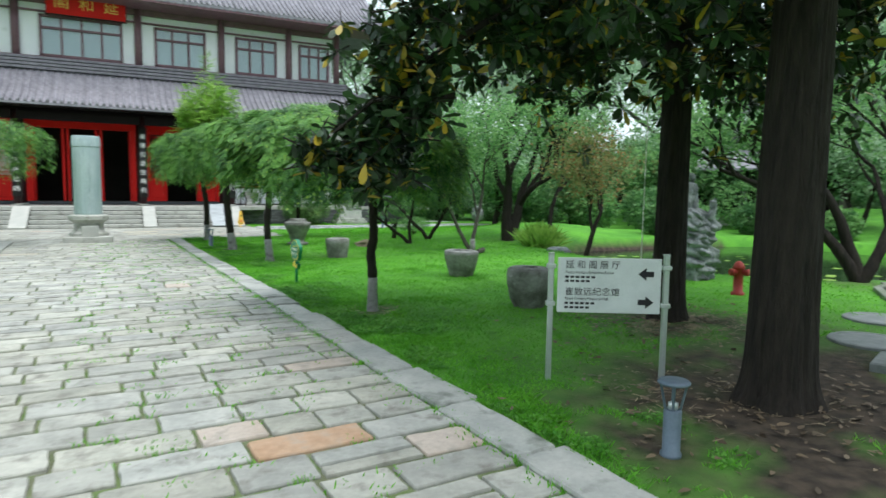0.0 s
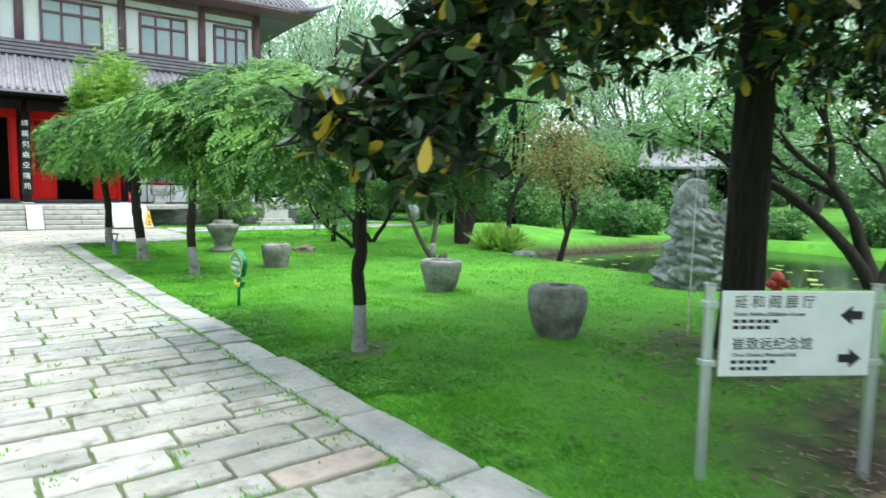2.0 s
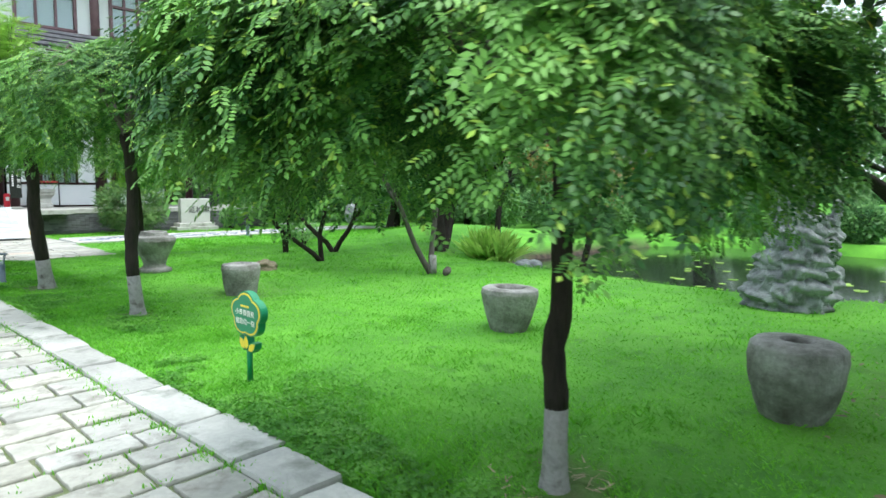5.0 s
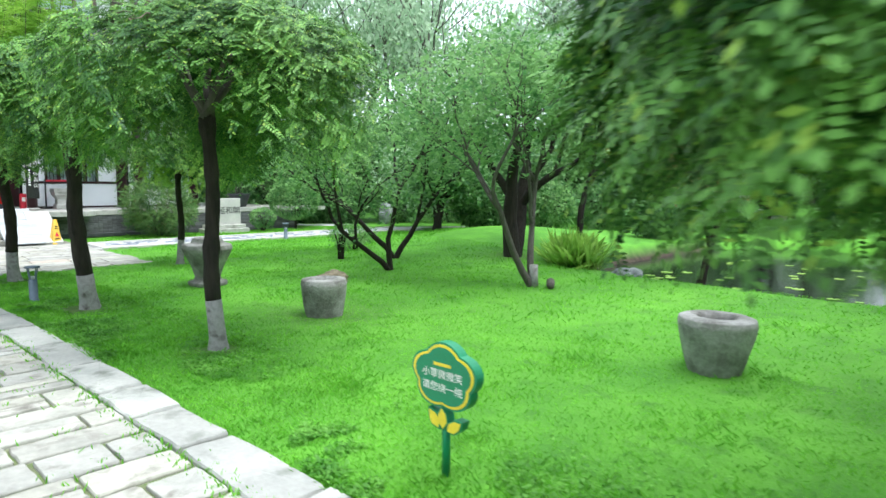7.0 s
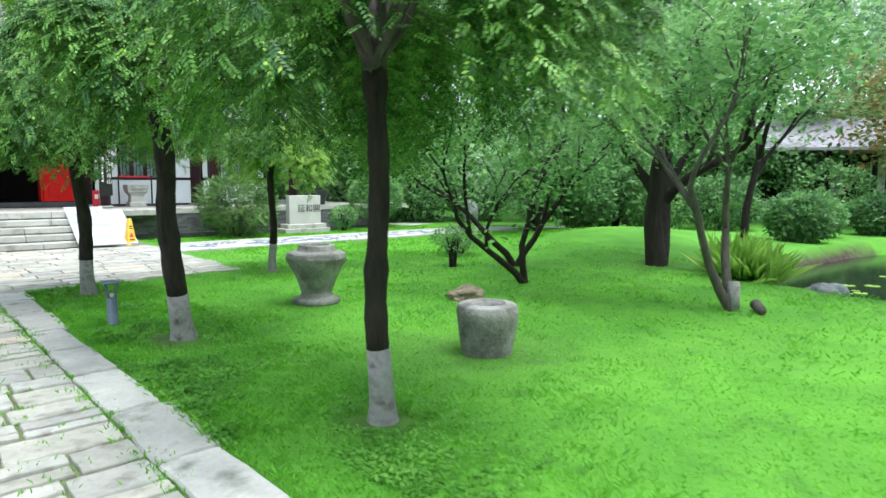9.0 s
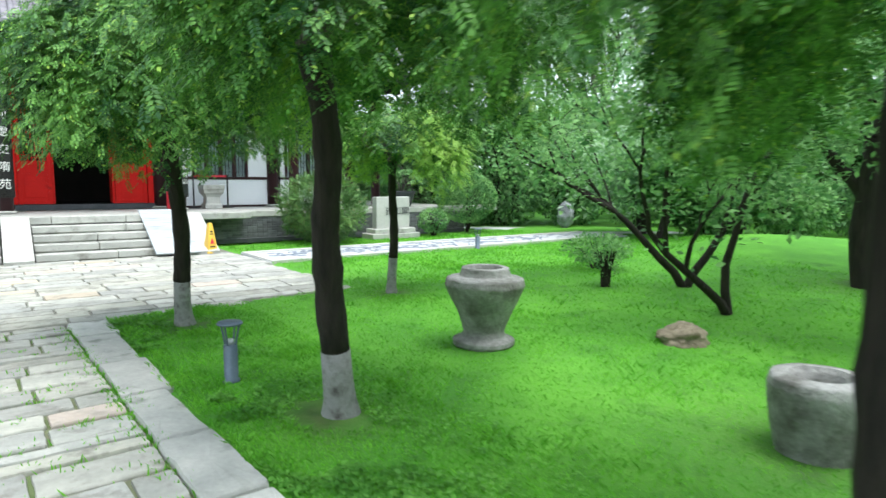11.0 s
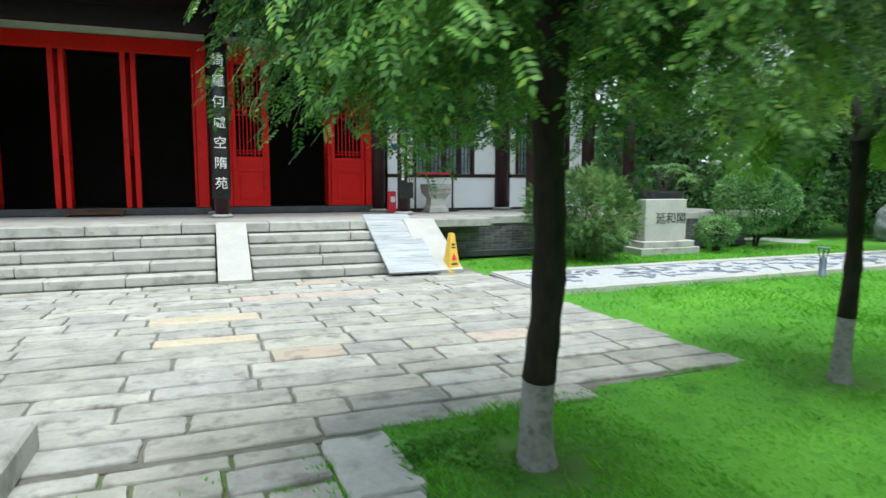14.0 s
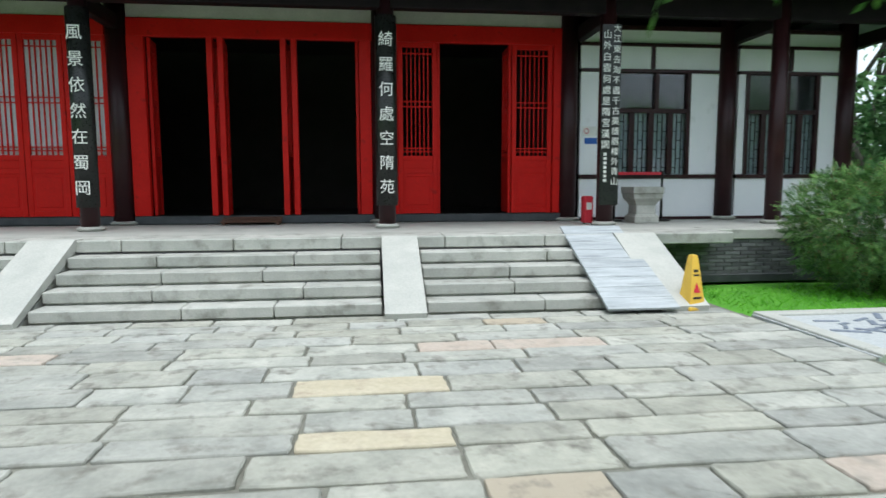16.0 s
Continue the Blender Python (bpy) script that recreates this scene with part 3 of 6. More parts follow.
def build_weeds():
    """Tufts in the walkway's joints and along the kerb."""
    rng = np.random.default_rng(8)
    v, q = [], []
    for _ in range(1150):
        y = rng.uniform(1.5, 20.3)
        x = kerb_x(y) - 0.335 + rng.normal(0, 0.02) if rng.random() < 0.45 else rng.uniform(axis_x(y) - 0.4, kerb_x(y) - 0.5)
        for _ in range(int(rng.integers(5, 16))):
            p = np.array([x + rng.normal(0, 0.05), y + rng.normal(0, 0.028), -0.02])
            a, h = rng.uniform(0, 6.28), rng.uniform(0.014, 0.05)
            s = np.array([math.cos(a), math.sin(a), 0]) * 0.006
            t = np.array([rng.normal(0, 0.5) * h, rng.normal(0, 0.5) * h, h])
            k = len(v)
            v += [p - s, p + s, p + t * 0.7 + s, p + t]
            q.append((k, k + 1, k + 2, k + 3))
    tagged(new("weeds", fast_mesh("weeds", np.array(v), np.array(q), grass_leaf)), "small green weeds in the paving joints", "weeds", kind="stuff")


build_weeds()


def build_garden_path():
    path = thing("path_garden", "garden path of pale and dark pebble mosaic with white stone borders", "path", kind="structure")
    part("bed", Geo().prism([(4.97, 24.25), (15.0, 24.55), (17.5, 23.6), (18, 24.6), (15.4, 26.1), (4.97, 26.0)], -0.15, 0.004), pebble_pale, path)
    part("branch_bed", Geo().prism([(11.9, 26.05), (14.9, 26.1), (15.4, 28.0), (13.6, 30.2), (12.8, 30.0), (14.2, 27.6)], -0.15, 0.003), pebble_pale, path)
    for y0, y1 in ((24.25, 24.55), (25.85, 25.95)):
        x = 4.99
        while x < 14.8:
            w = 0.95
            y = y0 + (y1 - y0) * (x - 5) / 10
            part("border_stone", Geo().box((x + w / 2, y + 0.09, -0.02), (w - 0.012, 0.18, 0.10), 0.008), slab_mat, path)
            x += w
    for k in range(2):
        part("border_stone", Geo().box((5.08, 24.8 + 0.72 * k, -0.02), (0.17, 0.70, 0.10), 0.008), slab_mat, path)
    r = random.Random(3)
    scroll = Geo()
    for i in range(150):
        x = r.uniform(5.3, 14.5)
        y = r.uniform(24.62, 25.72) + (x - 5) * 0.02
        a, w, ln = r.choice((0, 25, -30, 90, 60)) + r.uniform(-10, 10), r.uniform(0.04, 0.08), r.uniform(0.12, 0.4)
        scroll.box((0, 0, 0.006), (ln, w, 0.012), 0.004, pose(x, y, 0.002, 0, 0, a))
    tagged(part("pebble_pattern", scroll, pebble_dark, path, "dark pebble scrollwork"), kind="stuff")


build_garden_path()


# ---------- pavilion ----------
def build_platform():
    plat = thing("platform", "raised stone platform with a grey brick face and stone coping", "platform", kind="structure")
    part("floor", Geo().box((-1.5, 31.7, PLAT_Z - 0.34), (28.5, 6.4, 0.66)), slab_mat, plat)
    x = -15.8
    while x < 12.6:
        w = 1.35
        lip = 28.3 if x > 4.6 or x < -7.5 else PLAT_Y
        part("coping_stone", Geo().box((x + w / 2, lip + 0.3, PLAT_Z - 0.075), (w - 0.01, 0.6, 0.15), 0.012), step_mat, plat)
        if lip < 28:
            part("front_floor", Geo().box((x + w / 2, 28.34, PLAT_Z - 0.078), (w - 0.01, 0.46, 0.15), 0.008), step_mat, plat)
        x += w
    part("core", Geo().box((-1.4, 28.1, 0.30), (12.0, 0.66, 0.62)), mortar_mat, plat)
    part("brick_backing", Geo().box((8.6, 28.44, 0.30), (8.0, 0.2, 0.64)), mortar_mat, plat)
    part("plinth", Geo().box((8.6, 28.36, 0.04), (8.0, 0.14, 0.12), 0.01), sill_mat, plat)
    bricks = Geo()
    for row in range(9):
        x = 4.62 + (0.13 if row % 2 else 0)
        while x < 12.4:
            bricks.box((x + 0.125, 28.345 + rs.uniform(-0.003, 0.003), 0.125 + row * 0.058), (0.24, 0.05, 0.05), 0.004)
            x += 0.252
    tagged(part("brick_face", bricks, brick_mat, plat, "dark grey brick courses"), kind="stuff")


build_platform()


def build_steps():
    stairs = thing("stone_steps", "broad flight of five pale granite steps with sloping cheek slabs", "steps")
    for k in range(4):
        z, y = PLAT_Z / 5 * (k + 1), 26.5 + 0.31 * k
        for x0, x1 in ((-6.9, -3.38), (-2.80, 0.90), (1.40, 3.72)):
            x = x0
            while x < x1 - 0.05:
                w = rs.uniform(0.9, 1.7)
                if x1 - x - w < 0.5:
                    w = x1 - x
                part("step_block", Geo().box((x + w / 2, (y + 27.76) / 2, z - 0.085), (w - 0.01, 27.76 - y, 0.13), 0.012), step_mat, stairs)
                part("riser", Geo().box((x + w / 2, (y + 27.76) / 2 + 0.02, z - 0.16), (w - 0.02, 27.72 - y, 0.05)), step_mat, stairs)
                x += w
    for x0, x1 in ((-3.36, -2.82), (0.92, 1.38), (4.05, 4.62), (-7.4, -6.92)):
        g = Geo().prism([(26.28, -0.02), (27.95, PLAT_Z - 0.02), (27.95, PLAT_Z + 0.012), (27.72, PLAT_Z + 0.012), (26.26, 0.06)], x0, x1, Matrix(((0, 0, 1, 0), (1, 0, 0, 0), (0, 1, 0, 0), (0, 0, 0, 1))))
        part("cheek_slab", g, slab_mat, stairs, "smooth sloping cheek slab")
        part("cheek_core", Geo().prism([(26.34, -0.05), (27.9, PLAT_Z - 0.05), (27.9, -0.05)], x0 + 0.02, x1 - 0.02, Matrix(((0, 0, 1, 0), (1, 0, 0, 0), (0, 1, 0, 0), (0, 0, 0, 1)))), step_mat, stairs)
    ramp = thing("wooden_ramp", "bleached plank ramp laid over the granite steps", "ramp")
    ang = math.degrees(math.atan2(PLAT_Z + 0.03, 28.0 - 26.17))
    ln = math.hypot(PLAT_Z + 0.03, 28.0 - 26.17)
    n = 9
    for k in range(n):
        part("plank", Geo().box((0.42, ln * (k + 0.5) / n, 0.0), (0.84, ln / n - 0.006, 0.03), 0.003), timber_mat, ramp)
    for x in (0.06, 0.78):
        part("bearer", Geo().box((x, ln / 2, -0.035), (0.06, ln - 0.1, 0.04)), timber_mat, ramp)
    ramp.matrix_world = pose(3.38, 26.17, 0.055, ang, 0, 0)


build_steps()


def leaf_door(name, w, h, closed, parent, hinge, turn):
    """A lattice door leaf: stiles, rails, solid lower panel and a lattice of thin bars."""
    at = thing(name, "", "")
    at.parent = parent
    at.matrix_world = hinge @ pose(0, 0, 0, 0, 0, turn)
    s = 0.085
    part("stile", Geo().box((s / 2, 0, h / 2), (s, 0.055, h), 0.006), red_mat, at)
    part("stile", Geo().box((w - s / 2, 0, h / 2), (s, 0.055, h), 0.006), red_mat, at)
    for z in (0.05, 0.78, 1.0, h - 0.05):
        part("rail", Geo().box((w / 2, 0, z), (w - 2 * s, 0.05, 0.09), 0.005), red_mat, at)
    part("panel", Geo().box((w / 2, 0.006, 0.42), (w - 2 * s, 0.025, 0.66), 0.0), red_mat, at)
    part("panel_field", Geo().box((w / 2, -0.008, 0.42), (w - 2 * s - 0.1, 0.02, 0.52), 0.008), red_mat, at)
    part("panel", Geo().box((w / 2, 0.006, 0.89), (w - 2 * s, 0.025, 0.14), 0.0), red_mat, at)
    bars = Geo()
    n = max(4, int((w - 2 * s) / 0.075))
    for i in range(1, n):
        bars.box((s + (w - 2 * s) * i / n, 0, (1.04 + h - 0.1) / 2), (0.018, 0.03, h - 1.14))
    for z in (1.12, 1.18, h * 0.63, h * 0.66, h - 0.2):
        bars.box((w / 2, 0, z), (w - 2 * s, 0.028, 0.018))
    tagged(part("lattice", bars, red_mat, at, "red lattice bars"), kind="stuff")
    return at


def build_pavilion():
    p = thing("pavilion", "two-storey traditional pavilion with red doors, white plaster and grey tiled eaves", "building")
    # columns with their stone bases
    for xs, y, r in ((COLS + (-9.6, -12.0), COL_Y, 0.135), (INNER + (-9.6, -12.0), WALL_Y, 0.17)):
        for x in xs:
            c = part("column", Geo().lathe([(r, PLAT_Z + 0.05), (r, 2.4), (r * 0.96, 4.5)], 20, pose(x, y, 0)), maroon_mat, p, smooth=True)
            part("column_base", Geo().lathe([(r * 1.35, PLAT_Z), (r * 1.5, PLAT_Z + 0.03), (r * 1.15, PLAT_Z + 0.06)], 20, pose(x, y, 0)), step_mat, c, "grey stone column base")
    # beams under the eaves
    for y, z, h in ((COL_Y, 4.30, 0.34), (WALL_Y, 4.62, 0.22)):
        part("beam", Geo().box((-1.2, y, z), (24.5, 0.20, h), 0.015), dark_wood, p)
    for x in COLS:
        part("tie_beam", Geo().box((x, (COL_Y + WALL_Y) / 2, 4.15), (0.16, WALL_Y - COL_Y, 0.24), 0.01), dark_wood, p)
    # cream boards over the doors
    for x0, x1 in ((-6.4, -3.6), (-3.25, 0.88), (1.22, 4.33)):
        part("lintel_board", Geo().box(((x0 + x1) / 2, WALL_Y + 0.0, 4.36), (x1 - x0, 0.06, 0.23)), cream_mat, p)
        part("lintel", Geo().box(((x0 + x1) / 2, WALL_Y, 4.10), (x1 - x0, 0.12, 0.30), 0.01), red_mat, p)
        part("door_sill", Geo().box(((x0 + x1) / 2, WALL_Y, PLAT_Z + 0.07), (x1 - x0, 0.18, 0.14), 0.012), sill_mat, p)
    h = 3.95 - PLAT_Z - 0.14
    z0 = PLAT_Z + 0.145
    # middle bay: three openings, leaves folded inwards
    for x, w in ((-3.12, 0.28), (0.725, 0.21), (-1.91, 0.10), (-1.73, 0.10), (-0.68, 0.10), (-0.50, 0.10)):
        part("door_post", Geo().box((x, WALL_Y, z0 + h / 2), (w, 0.12, h), 0.008), red_mat, p)
    for x, turn in ((-2.94, 96), (-1.93, 84), (-1.71, 97), (-0.70, 83), (-0.48, 97), (0.58, 84)):
        leaf_door("door_leaf", 0.50, h, False, p, pose(x, WALL_Y + 0.07, z0), turn)
    # side bays
    for x in (1.22, 4.21):
        part("door_post", Geo().box((x, WALL_Y, z0 + h / 2), (0.15, 0.12, h), 0.008), red_mat, p)
    leaf_door("door_leaf", 0.70, h, True, p, pose(1.30, WALL_Y, z0), 0)
    leaf_door("door_leaf", 0.75, h, True, p, pose(3.37, WALL_Y, z0), 0)
    leaf_door("door_leaf", 0.68, h, False, p, pose(2.03, WALL_Y + 0.03, z0), 92)
    leaf_door("door_leaf", 0.68, h, False, p, pose(3.34, WALL_Y + 0.03, z0), 88)
    for k in range(4):
        leaf_door("door_leaf", 0.69, h, True, p, pose(-6.38 + 0.70 * k, WALL_Y, z0), 0)
    part("paper_backing", Geo().box((-4.98, WALL_Y + 0.05, 2.85), (2.75, 0.02, 2.1)), pale_backing_mat, p)
    # white bays with windows
    for x0, x1, w0, w1 in ((4.67, 7.43, 5.28, 6.80), (7.77, 9.85, 7.92, 9.42)):
        cx, w = (x0 + x1) / 2, x1 - x0
        for z0b, z1b, xa, xb in ((PLAT_Z + 0.05, 1.54, x0, x1), (3.56, 3.98, x0, x1), (4.02, 4.26, x0, x1), (1.62, 3.50, x0, w0), (1.62, 3.50, w1, x1)):
            part("plaster_panel", Geo().box(((xa + xb) / 2, WALL_Y + 0.05, (z0b + z1b) / 2), (xb - xa, 0.08, z1b - z0b)), plaster_mat, p)
        for z, t in ((PLAT_Z + 0.025, 0.05), (1.58, 0.07), (3.53, 0.06), (4.0, 0.06), (4.30, 0.08)):
            part("wall_rail", Geo().box((cx, WALL_Y + 0.03, z), (w, 0.13, t), 0.006), maroon_mat, p)
        part("wall_stud", Geo().box((cx, WALL_Y + 0.03, 3.77), (0.07, 0.12, 0.4)), maroon_mat, p)
        win = part("window", Geo().box(((w0 + w1) / 2, WALL_Y + 0.02, 2.80), (w1 - w0, 0.10, 0.08), 0.005), maroon_mat, p)
        for x in (w0 + 0.03, w1 - 0.03):
            part("window_frame", Geo().box((x, WALL_Y + 0.02, 2.56), (0.07, 0.10, 1.88), 0.005), maroon_mat, win)
        for i in range(1, 4):
            x = w0 + (w1 - w0) * i / 4
            part("mullion", Geo().box((x, WALL_Y + 0.02, 2.19), (0.10, 0.09, 1.14), 0.005), maroon_mat, win)
        part("mullion", Geo().box(((w0 + w1) / 2 + 0.1, WALL_Y + 0.02, 3.17), (0.08, 0.09, 0.68), 0.005), maroon_mat, win)
        pane = part("pane", Geo().box(((w0 + w1) / 2, WALL_Y + 0.05, 2.56), (w1 - w0 - 0.1, 0.008, 1.86)), glass_mat, win)
        pane.visible_shadow = False
        # added sheet whose colour carries the sky's reflection in the panes
        part("curtain", Geo().box(((w0 + w1) / 2, WALL_Y + 0.14, 2.2), (w1 - w0 - 0.05, 0.02, 1.2)), pale_backing_mat, win)
        lat = Geo()
        for i in range(4):
            a, b = w0 + (w1 - w0) * i / 4 + 0.05, w0 + (w1 - w0) * (i + 1) / 4 - 0.05
            for f in (0.33, 0.67):
                lat.box((a + (b - a) * f, WALL_Y + 0.035, 2.19), (0.014, 0.016, 1.1))
            for k in range(6):
                lat.box((a + (b - a) * (0.5 if k % 2 else 0.165), WALL_Y + 0.035, 1.75 + k * 0.17), ((b - a) * 0.33, 0.016, 0.014))
                if k % 2 == 0:
                    lat.box((a + (b - a) * 0.835, WALL_Y + 0.035, 1.75 + k * 0.17), ((b - a) * 0.33, 0.016, 0.014))
        tagged(part("lattice", lat, dark_wood, win, "dark window lattice"), kind="stuff")
    # closed rear and sides; the interior's shade is put into the near-black room colours
    part("end_wall", Geo().box((10.05, 34.0, 2.8), (0.2, 5.9, 4.2)), plaster_mat, p)
    part("end_wall", Geo().box((-13.0, 34.0, 2.8), (0.2, 5.9, 4.2)), plaster_mat, p)
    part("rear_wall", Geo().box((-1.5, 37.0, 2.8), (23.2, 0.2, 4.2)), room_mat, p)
    part("left_wall", Geo().box((-9.7, WALL_Y + 0.05, 2.6), (6.3, 0.1, 3.7)), plaster_mat, p)
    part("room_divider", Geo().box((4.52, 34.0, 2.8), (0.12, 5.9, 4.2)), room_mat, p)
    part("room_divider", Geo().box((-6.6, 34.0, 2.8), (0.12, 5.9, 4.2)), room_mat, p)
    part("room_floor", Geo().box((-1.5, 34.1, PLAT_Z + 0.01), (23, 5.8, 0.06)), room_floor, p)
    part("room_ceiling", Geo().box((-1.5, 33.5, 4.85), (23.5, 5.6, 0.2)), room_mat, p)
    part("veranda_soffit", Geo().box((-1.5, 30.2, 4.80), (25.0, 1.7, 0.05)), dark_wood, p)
    # lower roof: slope, tile rows, rafters
    ey, ez, ty, tz = 28.35, 4.72, 31.0, 6.35
    ang, ln = math.atan2(tz - ez, ty - ey), math.hypot(tz - ez, ty - ey)
    x_end, x_start = 12.9, -15.3
    roof = part("lower_roof", Geo().prism([(ey, ez - 0.05), (ey + 1.3, ez + 0.62), (ty, tz), (ty, tz - 0.14), (ey + 1.3, ez + 0.5), (ey, ez - 0.13)], x_start, 10.6, Matrix(((0, 0, 1, 0), (1, 0, 0, 0), (0, 1, 0, 0), (0, 0, 0, 1)))), tile_mat, p, "grey tiled lower eave")
    row = Geo()
    prof = [(0, 0.0), (0.45, 0.19), (1.3, 0.67 - 0.0), (2.0, 1.12), (2.65, 1.66)]
    row.tube([(0, y, z + 0.02) for y, z in prof], [0.062] * 5, 8)
    row_me = row.mesh("ridge_tile", tile_mat, True)
    x = -9.0
    while x < 10.55:
        ob = new("ridge_tile", row_me)
        ob.parent = roof
        ob.matrix_world = pose(x, ey - 0.02, ez - 0.02)
        x += 0.235
    # sloping corner of the eave
    hip = Geo().add([(10.55, ey, ez - 0.05), (13.1, ey - 0.15, ez + 0.30), (10.55, ty, tz), (13.2, 31.2, ez + 0.28), (10.55, ey, ez - 0.15), (13.1, ey - 0.15, ez + 0.20), (13.2, 31.2, ez + 0.18), (13.2, 36, ez), (10.55, 36, tz)],
                    [(0, 1, 2), (1, 3, 2), (4, 5, 1, 0), (5, 6, 3, 1), (3, 7, 8, 2), (4, 2, 6, 5)])
    part("roof_corner", hip, tile_mat, roof)
    for i in range(10):
        f = i / 10
        a = Vector((10.6 + 2.5 * f, ey - 0.15 * f, ez + 0.02 + 0.30 * f ** 1.5))
        b = Vector((10.6 + 2.5 * f, ey + (ty - ey) * (1 - f), ez + 0.3 * f + (tz - ez) * (1 - f) + 0.03))
        part("ridge_tile", Geo().tube([a, (a + b) / 2 - Vector((0, 0, 0.10 * (1 - f))), b], [0.06] * 3, 8), tile_mat, roof, smooth=True)
    part("hip_ridge", Geo().tube([(10.6, ty, tz + 0.08), (12.0, 29.7, ez + 0.75), (13.15, ey - 0.2, ez + 0.45)], [0.13, 0.12, 0.09], 8), ridge_mat, roof, smooth=True)
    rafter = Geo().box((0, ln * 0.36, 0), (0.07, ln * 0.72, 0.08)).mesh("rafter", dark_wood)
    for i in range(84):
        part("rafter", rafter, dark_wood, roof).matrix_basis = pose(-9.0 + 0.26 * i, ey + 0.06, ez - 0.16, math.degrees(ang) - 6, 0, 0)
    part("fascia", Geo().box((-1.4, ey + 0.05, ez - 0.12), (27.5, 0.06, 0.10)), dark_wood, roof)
    for k in range(4):
        part("ridge_course", Geo().box((-2.3, WALL_Y - 0.18 + 0.02 * k, 6.30 + 0.14 * k), (25.4, 0.34, 0.115), 0.02), ridge_mat, roof)
    # upper storey
    part("upper_core", Geo().box((-1.2, 34.4, 7.9), (22.0, 6.4, 2.6)), plaster_mat, p)
    for x in (-3.42, 1.05, 4.50, 7.60, 9.98, -6.55):
        part("upper_column", Geo().lathe([(0.15, 6.7), (0.15, 9.2)], 16, pose(x, WALL_Y + 0.08, 0)), purple_wood, p, smooth=True)
    for x0, x1, n in ((-2.55, 0.40, 4), (1.75, 3.78, 3), (5.18, 6.98, 3), (8.15, 9.55, 3), (-5.9, -4.1, 3)):
        za, zb = 6.92, 8.50
        win = part("upper_window", Geo().box(((x0 + x1) / 2, WALL_Y + 0.14, 8.03), (x1 - x0, 0.12, 0.09), 0.006), purple_wood, p)
        for x in (x0, x1):
            part("window_frame", Geo().box((x, WALL_Y + 0.14, (za + zb) / 2), (0.10, 0.14, zb - za + 0.1), 0.006), purple_wood, win)
        for z in (za, zb):
            part("window_frame", Geo().box(((x0 + x1) / 2, WALL_Y + 0.14, z), (x1 - x0 + 0.1, 0.14, 0.09), 0.006), purple_wood, win)
        for i in range(1, n):
            part("mullion", Geo().box((x0 + (x1 - x0) * i / n, WALL_Y + 0.14, (za + zb) / 2), (0.08, 0.11, zb - za), 0.006), purple_wood, win)
        pane = part("pane", Geo().box(((x0 + x1) / 2, WALL_Y + 0.16, (za + zb) / 2), (x1 - x0 - 0.05, 0.008, zb - za - 0.05)), glass_mat, win)
        pane.visible_shadow = False
        # added pale sheet: the reflected sky is put into its colour
        part("curtain", Geo().box(((x0 + x1) / 2, WALL_Y + 0.19, (za + zb) / 2), (x1 - x0 - 0.08, 0.008, zb - za - 0.08)), pale_backing_mat, win)
    for z, t in ((6.78, 0.14), (8.66, 0.06), (9.1, 0.26)):
        part("upper_rail", Geo().box((-1.2, WALL_Y + 0.10, z), (22.3, 0.16, t), 0.01), purple_wood, p)
    # upper roof
    up = part("upper_roof", Geo().prism([(29.5, 9.42), (31.0, 10.3), (34.5, 12.9), (38, 10.5), (40.2, 9.4), (40.2, 9.26), (29.5, 9.28)], -15.5, 12.2, Matrix(((0, 0, 1, 0), (1, 0, 0, 0), (0, 1, 0, 0), (0, 0, 0, 1)))), tile_mat, p, "grey tiled upper roof")
    urow = Geo().tube([(0, 29.48, 9.44), (0, 31.0, 10.33), (0, 34.5, 12.93)], [0.062] * 3, 8).mesh("ridge_tile", tile_mat, True)
    x = -8.0
    while x < 12.2:
        ob = new("ridge_tile", urow)
        ob.parent = up
        ob.location = (x, 0, 0)
        x += 0.235
    part("eave_soffit", Geo().box((-1.6, 30.3, 9.22), (27.4, 1.6, 0.06)), purple_wood, up)
    part("eave_tip", Geo().tube([(11.4, 29.5, 9.35), (12.3, 29.4, 9.52), (12.9, 29.3, 9.80)], [0.14, 0.11, 0.05], 8), ridge_mat, up, smooth=True)
    rafter = Geo().box((0, 30.25, 9.25), (0.08, 1.5, 0.12)).mesh("rafter", purple_wood)
    for i in range(76):
        part("rafter", rafter, purple_wood, up).matrix_basis = pose(-9.0 + 0.28 * i, 0, 0)
    return p


build_pavilion()


